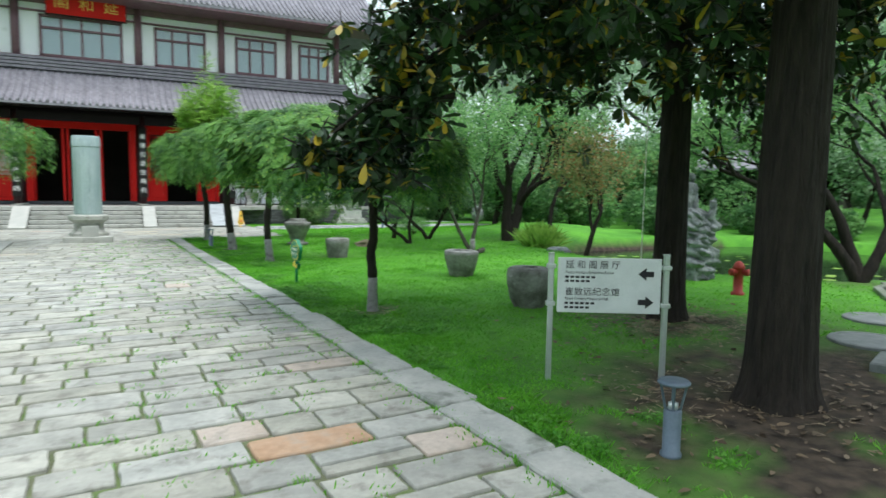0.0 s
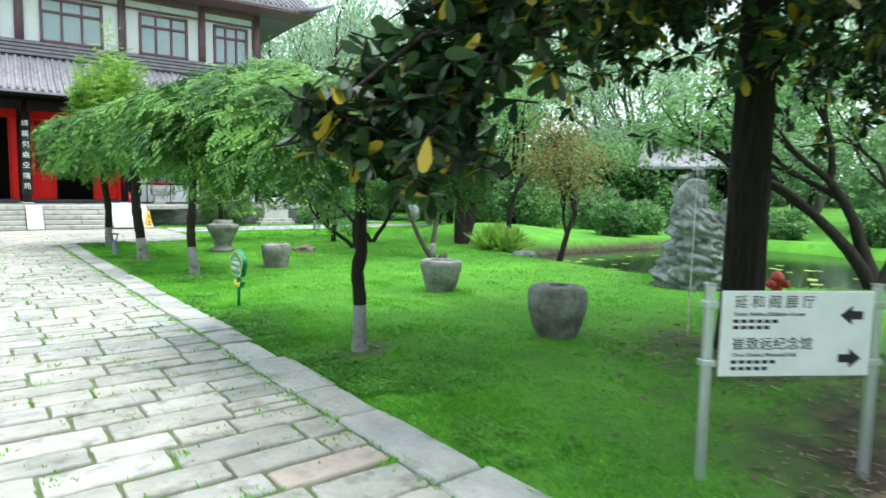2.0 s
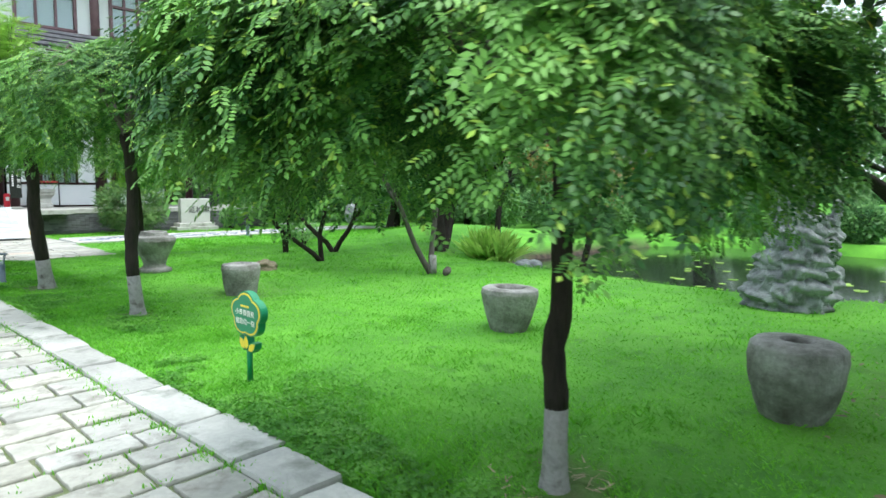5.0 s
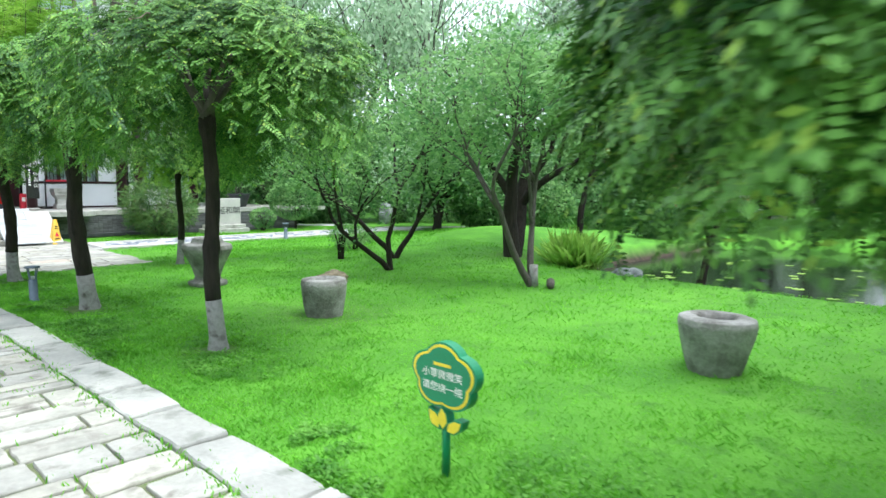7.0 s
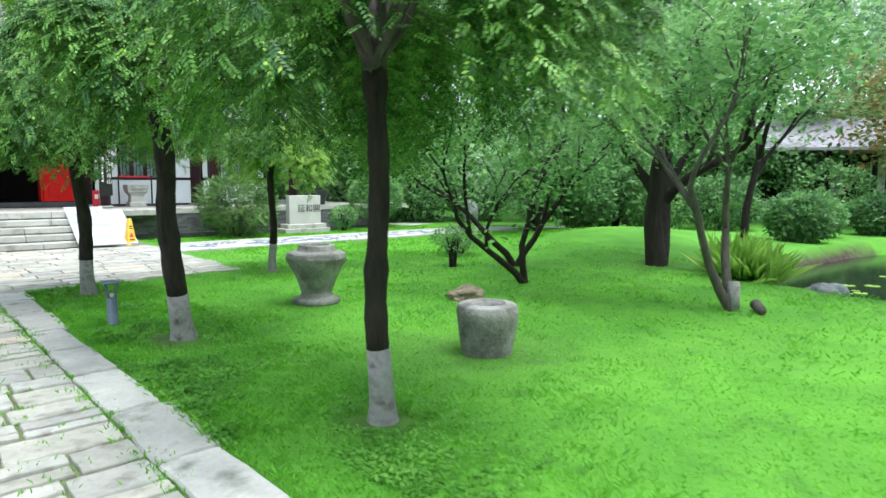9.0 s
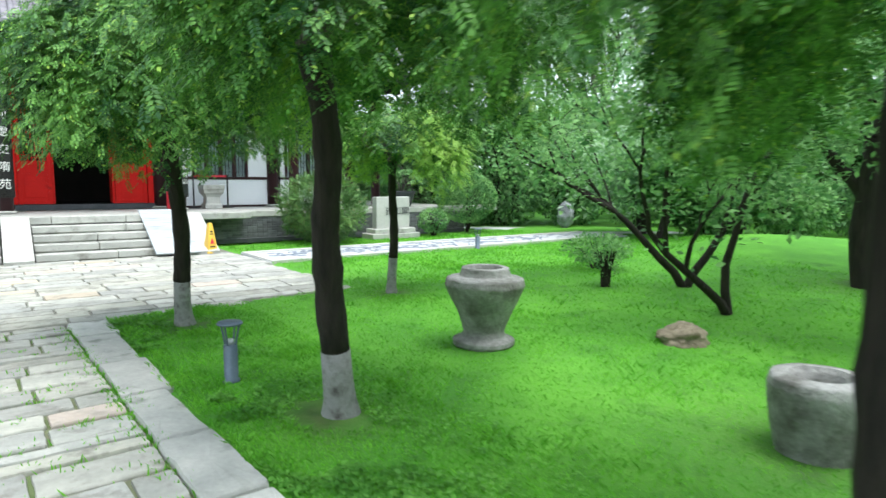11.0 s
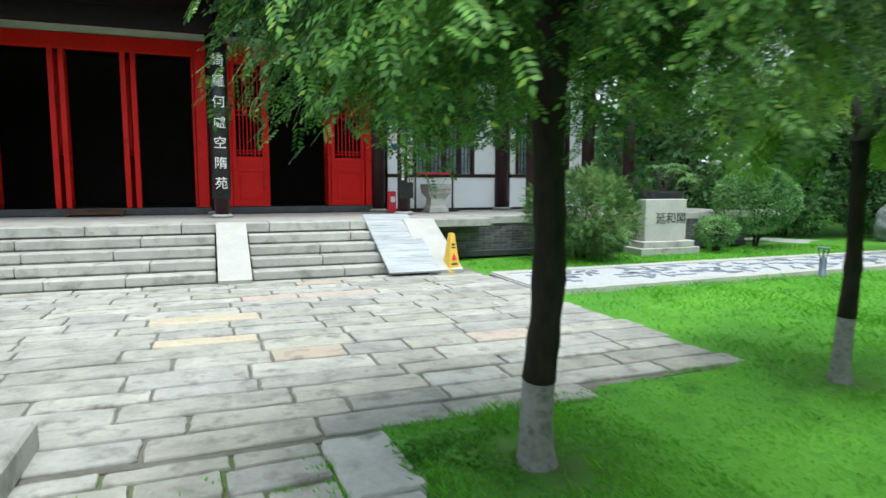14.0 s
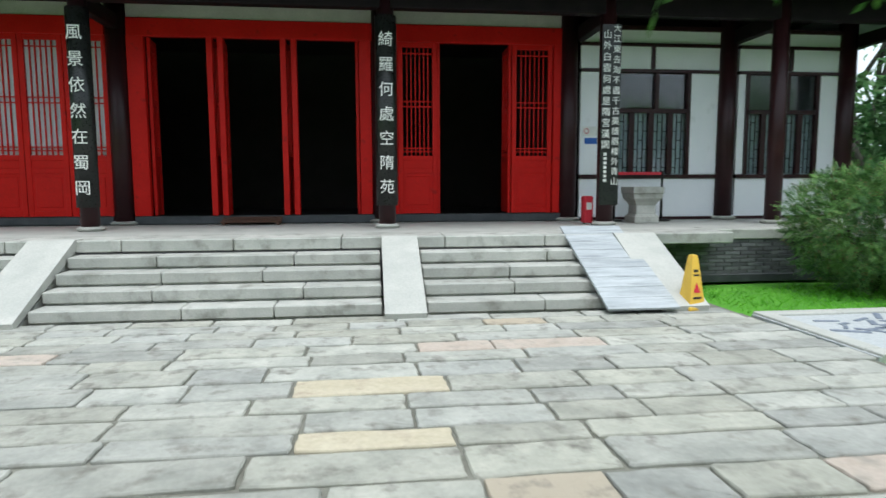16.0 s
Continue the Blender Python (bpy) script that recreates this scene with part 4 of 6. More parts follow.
def build_couplets():
    texts = ((-3.42, "風\n景\n依\n然\n在\n蜀\n岡"), (1.05, "綺\n羅\n何\n處\n空\n隋\n苑"))
    for x, t in texts:
        b = thing("couplet_board", "curved black lacquer couplet board with white characters", "signboard", group="couplet boards on the columns")
        n = 14
        v = []
        for z in (1.12, 4.02):
            for r in (0.165, 0.145):
                for i in range(n + 1):
                    a = math.pi * (1.06 + 0.88 * i / n)
                    v.append((x + r * math.cos(a) * 1.05, COL_Y + r * math.sin(a), z))
        k = n + 1
        f = []
        for i in range(n):
            f += [(i, i + 1, 2 * k + i + 1, 2 * k + i), (k + i, 3 * k + i, 3 * k + i + 1, k + i + 1), (i, k + i, k + i + 1, i + 1), (2 * k + i, 2 * k + i + 1, 3 * k + i + 1, 3 * k + i)]
        part("board", Geo().add(v, f), black_lacquer, b, smooth=True)
        for k, ch in enumerate(t.split()):
            ob = part("character", lettering(ch, 0.235, white_paint), white_paint, b, "white brushed character")
            ob.matrix_world = wall_face(x, COL_Y - 0.185, 3.63 - 0.372 * k)
    x = 4.63
    b = thing("couplet_board", "black lacquer board with two columns of white characters", "signboard", group="couplet boards on the columns")
    part("board", Geo().box((x, COL_Y - 0.16, 2.53), (0.32, 0.03, 2.86), 0.01), black_lacquer, b)
    for dx, t, s, z in ((0.085, "大\n江\n東\n去\n淘\n不\n盡\n千\n古\n英\n雄\n眉\n樣\n外\n青\n山", 0.135, 2.60), (-0.075, "山\n外\n白\n雲\n何\n處\n是\n隋\n宮\n漢\n闕", 0.145, 2.84)):
        chars = t.split()
        for k, ch in enumerate(chars):
            ob = part("character", lettering(ch, s, white_paint), white_paint, b, "small white character")
            ob.matrix_world = wall_face(x + dx, COL_Y - 0.178, z + (0.5 * len(chars) - k) * s * 1.19)
    seal = Geo()
    for k in range(7):
        seal.box((x - 0.075, COL_Y - 0.177, 1.92 - 0.07 * k), (0.05, 0.004, 0.045))
    part("small_inscription", seal, white_paint, b)


build_couplets()


def build_name_board():
    b = thing("name_board", "red name board with gold characters under the upper eave", "signboard", at=pose(-0.85, WALL_Y - 0.25, 8.98, 12, 0, 0))
    part("board", Geo().box((0, 0, 0), (2.9, 0.08, 0.92), 0.02), red_mat, b)
    for z in (-0.46, 0.46):
        part("board_frame", Geo().box((0, -0.01, z), (3.0, 0.11, 0.07), 0.02), maroon_mat, b)
    for k, ch in enumerate("閣和延"):
        ob = part("character", lettering(ch, 0.58, gold_paint), gold_paint, b, "gold character")
        ob.matrix_basis = pose(-0.9 + 0.9 * k, -0.05, 0.02, 90, 0, 0)


build_name_board()


# ---------- trees ----------
def scatter(template, faces, pos, x_axis, z_hint, size):
    """Copies of a leaf template: pos (n,3), x_axis (n,3) along the leaf, z_hint (n,3) its upper side, size (n,)."""
    x = x_axis / np.linalg.norm(x_axis, axis=1, keepdims=True)
    y = np.cross(z_hint, x)
    y /= np.maximum(np.linalg.norm(y, axis=1, keepdims=True), 1e-6)
    z = np.cross(x, y)
    t = np.array(template, dtype=float)
    v = pos[:, None, :] + size[:, None, None] * (t[None, :, 0:1] * x[:, None, :] + t[None, :, 1:2] * y[:, None, :] + t[None, :, 2:3] * z[:, None, :])
    f = np.array(faces)
    q = (np.arange(len(pos)) * len(t))[:, None, None] + f[None]
    return v.reshape(-1, 3), q.reshape(-1, f.shape[1])


def pinnate(pairs=4):
    v, f = [], []
    for i in range(pairs):
        for s in (-1, 1):
            x, k = 0.10 + 0.8 * i / pairs, len(v)
            ln, w = 0.25, 0.058
            dx, dy = ln * 0.45, ln * 0.9 * s
            v += [(x, 0, 0), (x + dx * 0.5 + w, dy * 0.5 - w * 0.4 * s, -0.015), (x + dx, dy, -0.05), (x + dx * 0.5 - w, dy * 0.5 + w * 0.4 * s, -0.015)]
            f.append((k, k + 1, k + 2, k + 3))
    k = len(v)
    v += [(0.9, 0, 0), (1.02, 0.07, -0.02), (1.16, 0, -0.05), (1.02, -0.07, -0.02)]
    f.append((k, k + 1, k + 2, k + 3))
    return v, f


PINNATE = pinnate(5)
SIMPLE = ([(0, 0, 0), (0.5, 0.28, 0.03), (1, 0, -0.08), (0.5, -0.28, 0.03)], [(0, 1, 2, 3)])
OBOVATE = ([(0, 0, 0), (0.3, 0.12, 0.02), (0.68, 0.20, 0.03), (0.93, 0.12, -0.02), (1.0, 0, -0.05), (0.93, -0.12, -0.02), (0.68, -0.20, 0.03), (0.3, -0.12, 0.02)], [(0, 1, 2, 3, 4, 5, 6, 7)])


def weeping_tree(x, y, crown, top, low, height, seed, label, shoots=150, offset=(0, 0), upright=0, lean=(0, 0), trunk=0.085, lift=0.32, lime=0.48, bends=(), fresh=1, size=(0.08, 0.145)):
    """A grafted weeping pagoda tree: short trunk with limewash, twisted limbs and a hanging umbrella of fine leaves."""
    r = np.random.default_rng(seed)
    t = thing("weeping_pagoda_tree", label, "tree", group="weeping pagoda trees beside the walkway")
    g = ground_z(x, y)
    lx, ly = lean

    def trunk_at(z):
        k = z / height
        side = 0.0
        for (za, da), (zb, db) in zip(bends, bends[1:]):
            if za <= z <= zb:
                f = (z - za) / (zb - za)
                side = da + (db - da) * f * f * (3 - 2 * f)
        if bends:
            return Vector((x + lx * k + 0.8 * side, y + ly * k - 0.6 * side, g + z))
        return Vector((x + lx * k + 0.025 * math.sin(z * 4 + seed), y + ly * k + 0.02 * math.cos(z * 3.1 + seed), g + z))

    zs = [-0.05, 0.0, 0.1, 0.25, lime]
    part("limewashed_base", Geo().tube([trunk_at(z) for z in zs], [trunk * 1.6, trunk * 1.4, trunk * 1.15, trunk * 1.06, trunk * 1.03], 14), limewash, t, "white limewashed trunk base", True)
    zs = [lime - 0.005 + (height - lime) * i / 17 for i in range(18)]
    rad = [trunk * (1.03 - 0.25 * i / 17 + (0.12 if i in (5, 12) else 0) + (0.25 if i > 15 else 0)) for i in range(18)]
    part("trunk", Geo().tube([trunk_at(z) for z in zs], [k * r.uniform(0.94, 1.07) for k in rad], 16), bark_dark, t, smooth=True)
    head = trunk_at(height)
    cx, cy = x + offset[0], y + offset[1]
    n = 9
    for i in range(n):
        limb = Geo()
        a = 2 * math.pi * (i + r.uniform(-0.3, 0.3)) / n
        rr = crown * r.uniform(0.5, 0.8)
        tip = Vector((cx + rr * math.cos(a), cy + rr * math.sin(a), g + top - 0.12 - 0.2 * r.random()))
        pts = []
        for k in range(7):
            f = k / 6
            q = head.lerp(tip, f)
            q.z += 0.28 * math.sin(f * math.pi) + r.normal(0, 0.02)
            q.x += r.normal(0, 0.03)
            q.y += r.normal(0, 0.03)
            pts.append(q)
        limb.tube(pts, [0.032 * (1 - 0.75 * k / 6) for k in range(7)], 6)
        for _ in range(3):
            q = pts[int(r.integers(2, 6))]
            e = q + Vector((r.normal(0, 0.25), r.normal(0, 0.25), r.uniform(0, 0.16)))
            limb.tube([q, (q + e) / 2 + Vector((0, 0, 0.05)), e], [0.016, 0.012, 0.006], 5)
        part("limb", limb, bark_grey, t, smooth=True)
    P, X, N = [], [], []
    clumps = [(r.uniform(0, 2 * np.pi), r.uniform(-0.1, 0.5), r.uniform(0.84, 1.12), r.normal(0, 0.11)) for _ in range(36)]
    young = []
    for i in range(shoots):
        c = int(r.integers(0, len(clumps)))
        ca, cf, bulge, drop = clumps[c]
        a = ca + r.normal(0, 0.12)
        hem = low + lift * max(0.0, -math.cos(a)) + drop + 0.14 * noise.noise((math.cos(a) * 1.6, math.sin(a) * 1.6, seed)) + r.uniform(0, 0.14)
        wide = crown * bulge * (1 + 0.14 * noise.noise((math.cos(a) * 1.2, math.sin(a) * 1.2, seed + 9.0)))
        f0 = max(0.0, cf + r.normal(0, 0.10))
        f1 = min(1.0, f0 + r.uniform(0.3, 0.7))
        inner = 1 - 0.42 * r.random() ** 2.6
        m = max(5, int((f1 - f0) * 1.9 / 0.036))
        sway = r.normal(0, 0.12)
        for k in range(m):
            f = f0 + (f1 - f0) * k / m
            rho = wide * inner * math.sin(min(1.0, 0.12 + f * 1.35) * math.pi / 2)
            b = a + sway * k / m
            z = top - (top - hem) * (0.12 * f + 0.88 * f ** 1.9) - 0.3 * (1 - inner) + 0.06 * math.sin(7 * a + 3 * f)
            out = np.array([math.cos(b), math.sin(b), 0.0])
            tang = np.array([-math.sin(b), math.cos(b), 0.0])
            P.append(np.array([cx + rho * math.cos(b), cy + rho * math.sin(b), g + z]) + r.normal(0, 0.03, 3))
            X.append(out * (0.8 - 0.4 * f + r.normal(0, 0.3)) + tang * (r.uniform(0.3, 1.0) * (1 if k % 2 else -1)) + np.array([0, 0, -0.15 - 0.65 * f + r.normal(0, 0.22)]))
            young.append(c < fresh)
            N.append(out * (0.25 + 0.5 * f) + np.array([0, 0, 1.0]) + r.normal(0, 0.28, 3))
    P, X, N = np.array(P), np.array(X), np.array(N)
    young = np.array(young)
    S = r.uniform(*size, len(P))
    if fresh:
        v, q = scatter(*PINNATE, P[young], X[young], N[young], S[young] * 1.1)
        part("fresh_spray", fast_mesh("fresh_spray", v, q, shoot_leaf), shoot_leaf, t, "bright young leaf sprays")
        P, X, N, S = (k[~young] for k in (P, X, N, S))
    v, q = scatter(*PINNATE, P, X, N, S)
    part("crown", fast_mesh("crown", v, q, weep_leaf), weep_leaf, t)
    curls = Geo()
    for i in range(34):
        a, rr = r.uniform(0, 6.28), crown * r.uniform(0.1, 0.75)
        q = Vector((cx + rr * math.cos(a), cy + rr * math.sin(a), g + top - 0.16 - 0.3 * (rr / crown) ** 2))
        pts, d = [q.copy()], Vector((r.normal(), r.normal(), 0.7)).normalized()
        for k in range(6):
            d = (d + Vector((r.normal(0, 0.5), r.normal(0, 0.5), r.normal(-0.12, 0.3)))).normalized()
            q = q + d * 0.07
            pts.append(q.copy())
        curls.tube(pts, [0.011, 0.010, 0.009, 0.008, 0.006, 0.005, 0.003], 5)
    tagged(part("bare_twig_tangle", curls, twig_mat, t, "pale tangled bare twigs"), kind="stuff")
    if upright:
        P, X, stems = [], [], Geo()
        for i in range(upright):
            a, rr = r.uniform(0, 6.28), crown * 0.65 * math.sqrt(r.random())
            b = np.array([cx + rr * math.cos(a), cy + rr * math.sin(a), g + top - 0.25])
            hgt = r.uniform(0.9, 2.5) * (1.15 - rr / crown)
            e = b + np.array([r.normal(0, 0.16), r.normal(0, 0.16), hgt])
            stems.tube([b, (b + e) / 2, e], [0.008, 0.006, 0.003], 4)
            for k in range(70):
                f = r.random() ** 0.8
                P.append(b + (e - b) * f + r.normal(0, 0.05, 3))
                X.append([r.normal(), r.normal(), 0.3 * r.normal() + 0.1])
        P, X = np.array(P), np.array(X)
        v, q = scatter(*PINNATE, P, X, np.array([0, 0, 1.0]) + r.normal(0, 0.3, P.shape), r.uniform(0.15, 0.27, len(P)))
        tagged(part("fresh_growth", fast_mesh("fresh_growth", v, q, shoot_leaf), shoot_leaf, t, "upright bright green shoots"), kind="stuff")
        tagged(part("shoot_wood", stems, bark_grey, t), kind="stuff")
    return t


weeping_tree(3.01, 7.62, 1.34, 2.50, 1.42, 1.80, 1, "weeping pagoda tree with a broad low umbrella crown", 1050, (-0.32, 0.20), trunk=0.06, lift=0.0, lime=0.44, bends=((-1, 0), (0, 0), (0.45, 0.0), (0.75, -0.025), (0.95, 0.012), (1.3, 0.005), (2, -0.01)), size=(0.09, 0.16), fresh=0)
weeping_tree(2.95, 13.68, 1.34, 3.08, 1.70, 2.15, 2, "weeping pagoda tree with twisted bare twigs on top", 900, (0.12, -0.05), trunk=0.072, lift=0.0, fresh=0)
weeping_tree(2.66, 16.60, 1.40, 3.05, 1.80, 2.25, 3, "weeping pagoda tree with a crooked limewashed trunk", 880, (0.20, -0.28), 0, (-0.18, -0.26), trunk=0.093, lift=0.08, lime=0.44, bends=((-1, 0), (0, 0), (0.41, -0.02), (0.8, -0.045), (1.2, -0.055), (1.6, -0.02), (1.8, -0.025), (2.3, -0.08)), fresh=1)
weeping_tree(2.46, 19.84, 1.43, 3.10, 1.70, 2.25, 4, "weeping pagoda tree with upright fresh shoots", 1300, (-0.03, -0.38), 58, (-0.17, -0.38), trunk=0.08, lift=0.12)
weeping_tree(5.24, 20.26, 1.02, 2.42, 1.45, 1.75, 5, "small weeping pagoda tree with a pale fresh crown", 380, (0.1, 0), 0, trunk=0.06, lift=0.0, fresh=12)
weeping_tree(-3.25, 19.3, 1.75, 3.2, 1.75, 2.1, 6, "weeping pagoda tree across the walkway", 340, (0, 0), 0, trunk=0.085)


def grow(r, base, direction, length, radius, depth, out, tips, spread=0.6, up=0.25):
    """Limbs as tapered tubes, dividing depth times; tips gathers the ends."""
    pts, d, p = [Vector(base)], Vector(direction).normalized(), Vector(base)
    n = 5
    for i in range(n):
        d = (d + Vector((r.normal(0, 0.13), r.normal(0, 0.13), r.normal(0, 0.08) + up * 0.06))).normalized()
        p = p + d * (length / n)
        pts.append(p.copy())
    out.tube(pts, [radius * (1 - 0.45 * i / n) for i in range(n + 1)], 7 if radius > 0.03 else 5, False)
    if depth == 0:
        tips += [pts[-1], pts[-2], pts[-3]]
        return
    for k in range(3 if depth > 1 else 3):
        a = r.uniform(0, 6.28)
        side = Vector((math.cos(a), math.sin(a), r.uniform(-0.1, 0.5)))
        grow(r, pts[int(r.integers(3, n + 1))] if k else pts[-1], d + side * spread, length * r.uniform(0.58, 0.82), radius * 0.52, depth - 1, out, tips, spread, up)
    if depth <= 1:
        tips.append(pts[3])


def broad_tree(x, y, height, crown, seed, label, material, stems, leaves=5000, size=0.11, bark=bark_grey, depth=3, radius=0.1, puff=0.38, paint=False, group="garden trees on the lawn", spread=0.62, flat=0.55, template=None, droop=0.0):
    """A tree with given stems (direction, share of the height before it divides)."""
    r = np.random.default_rng(seed)
    g = ground_z(x, y)
    t = thing("garden_tree", label, "tree", group=group)
    wood, tips = Geo(), []
    for (dx, dy, share) in stems:
        d = Vector((dx, dy, 1.0)).normalized()
        ln = height * share
        grow(r, Vector((x, y, g - 0.05)), d, ln, radius, depth, wood, tips, spread)
    part("trunk", wood, bark, t, smooth=True)
    if paint:
        part("limewashed_base", Geo().tube([(x, y, g - 0.02), (x, y, g + 0.15), (x, y, g + 0.34)], [radius * 1.25, radius * 1.12, radius * 1.08], 10), limewash, t, "pale limewashed trunk base", True)
    tp = np.array([tuple(p) for p in tips])
    c = np.array([x, y, g + height * 0.62])
    tp = c + (tp - c) * np.minimum(1.0, np.array([crown, crown, height * 0.5]) / np.maximum(np.abs(tp - c), 1e-3))
    pick = tp[r.integers(0, len(tp), leaves)]
    P = pick + r.normal(0, 1, (leaves, 3)) * np.array([puff, puff, puff * flat])
    if droop:
        P[:, 2] -= np.abs(r.normal(0, droop, leaves))
    X = r.normal(0, 1, (leaves, 3)) * np.array([1, 1, 0.5]) + np.array([0, 0, -0.25 - 1.6 * (droop > 0.5)])
    Z = r.normal(0, 0.5, (leaves, 3)) + np.array([0, 0, 1.0])
    v, q = scatter(*(template or SIMPLE), P, X, Z, r.uniform(0.7, 1.3, leaves) * size)
    part("crown", fast_mesh("crown", v, q, material), material, t)
    return t


broad_tree(8.12, 13.92, 4.5, 2.0, 21, "open garden tree with slender forked limbs", mid_leaf, ((0.12, 0.1, 0.40), (-0.55, 0.25, 0.38)), 6000, 0.10, radius=0.062, paint=True, depth=3)
broad_tree(7.72, 16.88, 3.9, 2.0, 22, "low spreading garden tree with dark forked stems", mid_leaf, ((-0.7, 0.1, 0.40), (0.35, 0.2, 0.40)), 5600, 0.095, bark_dark, radius=0.058, droop=0.25)
broad_tree(8.98, 18.28, 4.0, 2.1, 23, "low garden tree with crooked dark stems", mid_leaf, ((-0.6, 0.3, 0.40), (0.5, -0.1, 0.40)), 5600, 0.095, bark_dark, radius=0.068, droop=0.25)
broad_tree(11.0, 16.7, 5.2, 2.8, 24, "old thick-trunked tree with a leaning heavy limb", mid_leaf, ((-0.15, 0.1, 0.42), (0.9, 0.15, 0.42)), 6500, 0.11, bark_dark, radius=0.20)
broad_tree(11.6, 15.4, 4.6, 1.5, 25, "thin leaning tree by the pond", mid_leaf, ((0.25, 0.1, 0.5),), 3500, 0.1, bark_dark, radius=0.09)
broad_tree(10.5, 12.4, 4.2, 1.7, 26, "small maple with turning leaves on the pond bank", red_leaf, ((0.3, 0.1, 0.32),), 5200, 0.085, bark_dark, radius=0.08, flat=0.35)
broad_tree(12.1, 6.7, 5.6, 3.0, 27, "spreading old tree with forked dark trunk by the pond", mid_leaf, ((-0.5, 0.35, 0.36), (0.3, -0.5, 0.34), (0.05, 0.3, 0.36)), 7500, 0.11, bark_dark, radius=0.125)


def big_trunk(x, y, r0, h, seed, label, lean=(0, 0)):
    r = np.random.default_rng(seed)
    t = thing("magnolia_tree", label, "tree", group="tall magnolias at the lawn's edge")
    n, rings, v, f = 96, 44, [], []
    for j in range(rings):
        z = h * (j / (rings - 1)) ** 1.5 - 0.05
        rad = r0 * (1 - 0.42 * z / h) + r0 * 0.34 * math.exp(-max(z, 0) / 0.14)
        for i in range(n):
            a = 2 * math.pi * i / n
            k = rad * (1 + 0.06 * math.sin(5 * a + seed) * math.exp(-max(z, 0) / 0.7) + 0.05 * noise.noise((math.cos(a) * 3, math.sin(a) * 3, z * 0.7 + seed)))
            ridge = abs(noise.noise((math.cos(a) * 7, math.sin(a) * 7, z * 1.1 + seed)))
            k -= 0.016 * (1 - min(1.0, ridge * 4)) - 0.004 * noise.noise((math.cos(a) * 20, math.sin(a) * 20, z * 9))
            v.append((x + lean[0] * z + k * math.cos(a), y + lean[1] * z + k * math.sin(a), z))
    for j in range(rings - 1):
        f += [(j * n + i, j * n + (i + 1) % n, (j + 1) * n + (i + 1) % n, (j + 1) * n + i) for i in range(n)]
    part("trunk", Geo().add(v, f), bark_dark, t, smooth=True)
    return t, r


def magnolia_boughs(t, r, boughs, canopy):
    """Boughs (start, end, clusters, spread): whorls of large glossy leaves at the twig ends; canopy: the main crown (centre, radii, clusters)."""
    P, X, S, spots = [], [], [], []
    for start, end, count, spread in boughs:
        a, b = Vector(start), Vector(end)
        mid = a.lerp(b, 0.5) + Vector((0, 0, 0.25))
        k = min(1.0, (b - a).length / 2.6)
        wood = Geo().tube([a, a.lerp(mid, 0.6), mid, mid.lerp(b, 0.6), b], [0.05 * k, 0.036 * k, 0.028 * k, 0.02 * k, 0.01 * k], 7)
        for i in range(count):
            f = 1 - abs(r.normal(0, 0.28))
            c = np.array(a.lerp(b, max(0.2, min(1.0, f)))) + r.normal(0, 1, 3) * np.array([spread[0], spread[0], spread[1]])
            spots.append(c)
        part("bough", wood, bark_dark, t, smooth=True)
    centre, radii, count = canopy
    for i in range(count):
        d = r.normal(0, 1, 3)
        d /= np.linalg.norm(d)
        c = np.array(centre) + d * np.array(radii) * r.uniform(0.45, 1.0) ** 0.5
        c[2] = max(c[2], centre[2] - radii[2] * 0.75 + r.uniform(0, 0.35))
        spots.append(c)
    twigs = Geo()
    for c in spots:
        d = r.normal(0, 1, 3) * np.array([1, 1, 0.6])
        d /= np.linalg.norm(d)
        twigs.tube([tuple(c - d * 0.22), tuple(c)], [0.007, 0.005], 4)
        for k in range(int(r.integers(11, 17))):
            o = r.normal(0, 1, 3)
            o /= np.linalg.norm(o)
            P.append(c - d * r.uniform(0, 0.14))
            X.append(d * 0.5 + o + np.array([0, 0, -0.25]))
            S.append(r.uniform(0.11, 0.19))
    tagged(part("twig_wood", twigs, bark_dark, t), kind="stuff")
    P, X = np.array(P), np.array(X)
    v, q = scatter(*OBOVATE, P, X, np.array([0, 0, 1.0]) + r.normal(0, 0.4, P.shape), np.array(S))
    tagged(part("foliage", fast_mesh("foliage", v, q, magnolia_leaf), magnolia_leaf, t, "large glossy dark leaves"), kind="stuff")


t, r = big_trunk(6.16, 5.68, 0.20, 8.0, 31, "straight dark-barked magnolia with large glossy leaves")
magnolia_boughs(t, r, [((6.16, 5.68, 3.9), (4.3, 5.8, 2.85), 90, (0.36, 0.25)), ((6.16, 5.68, 4.1), (5.2, 7.2, 3.2), 90, (0.45, 0.35)), ((6.16, 5.68, 3.8), (7.6, 4.6, 2.85), 90, (0.5, 0.3)), ((6.16, 5.68, 3.8), (8.2, 5.9, 2.9), 80, (0.5, 0.3))],
                ((6.3, 6.0, 5.0), (3.1, 2.9, 1.9), 1300))
t, r = big_trunk(4.50, 3.07, 0.245, 8.0, 32, "leaning thick dark-barked magnolia with low hanging boughs", (0.045, 0.02))
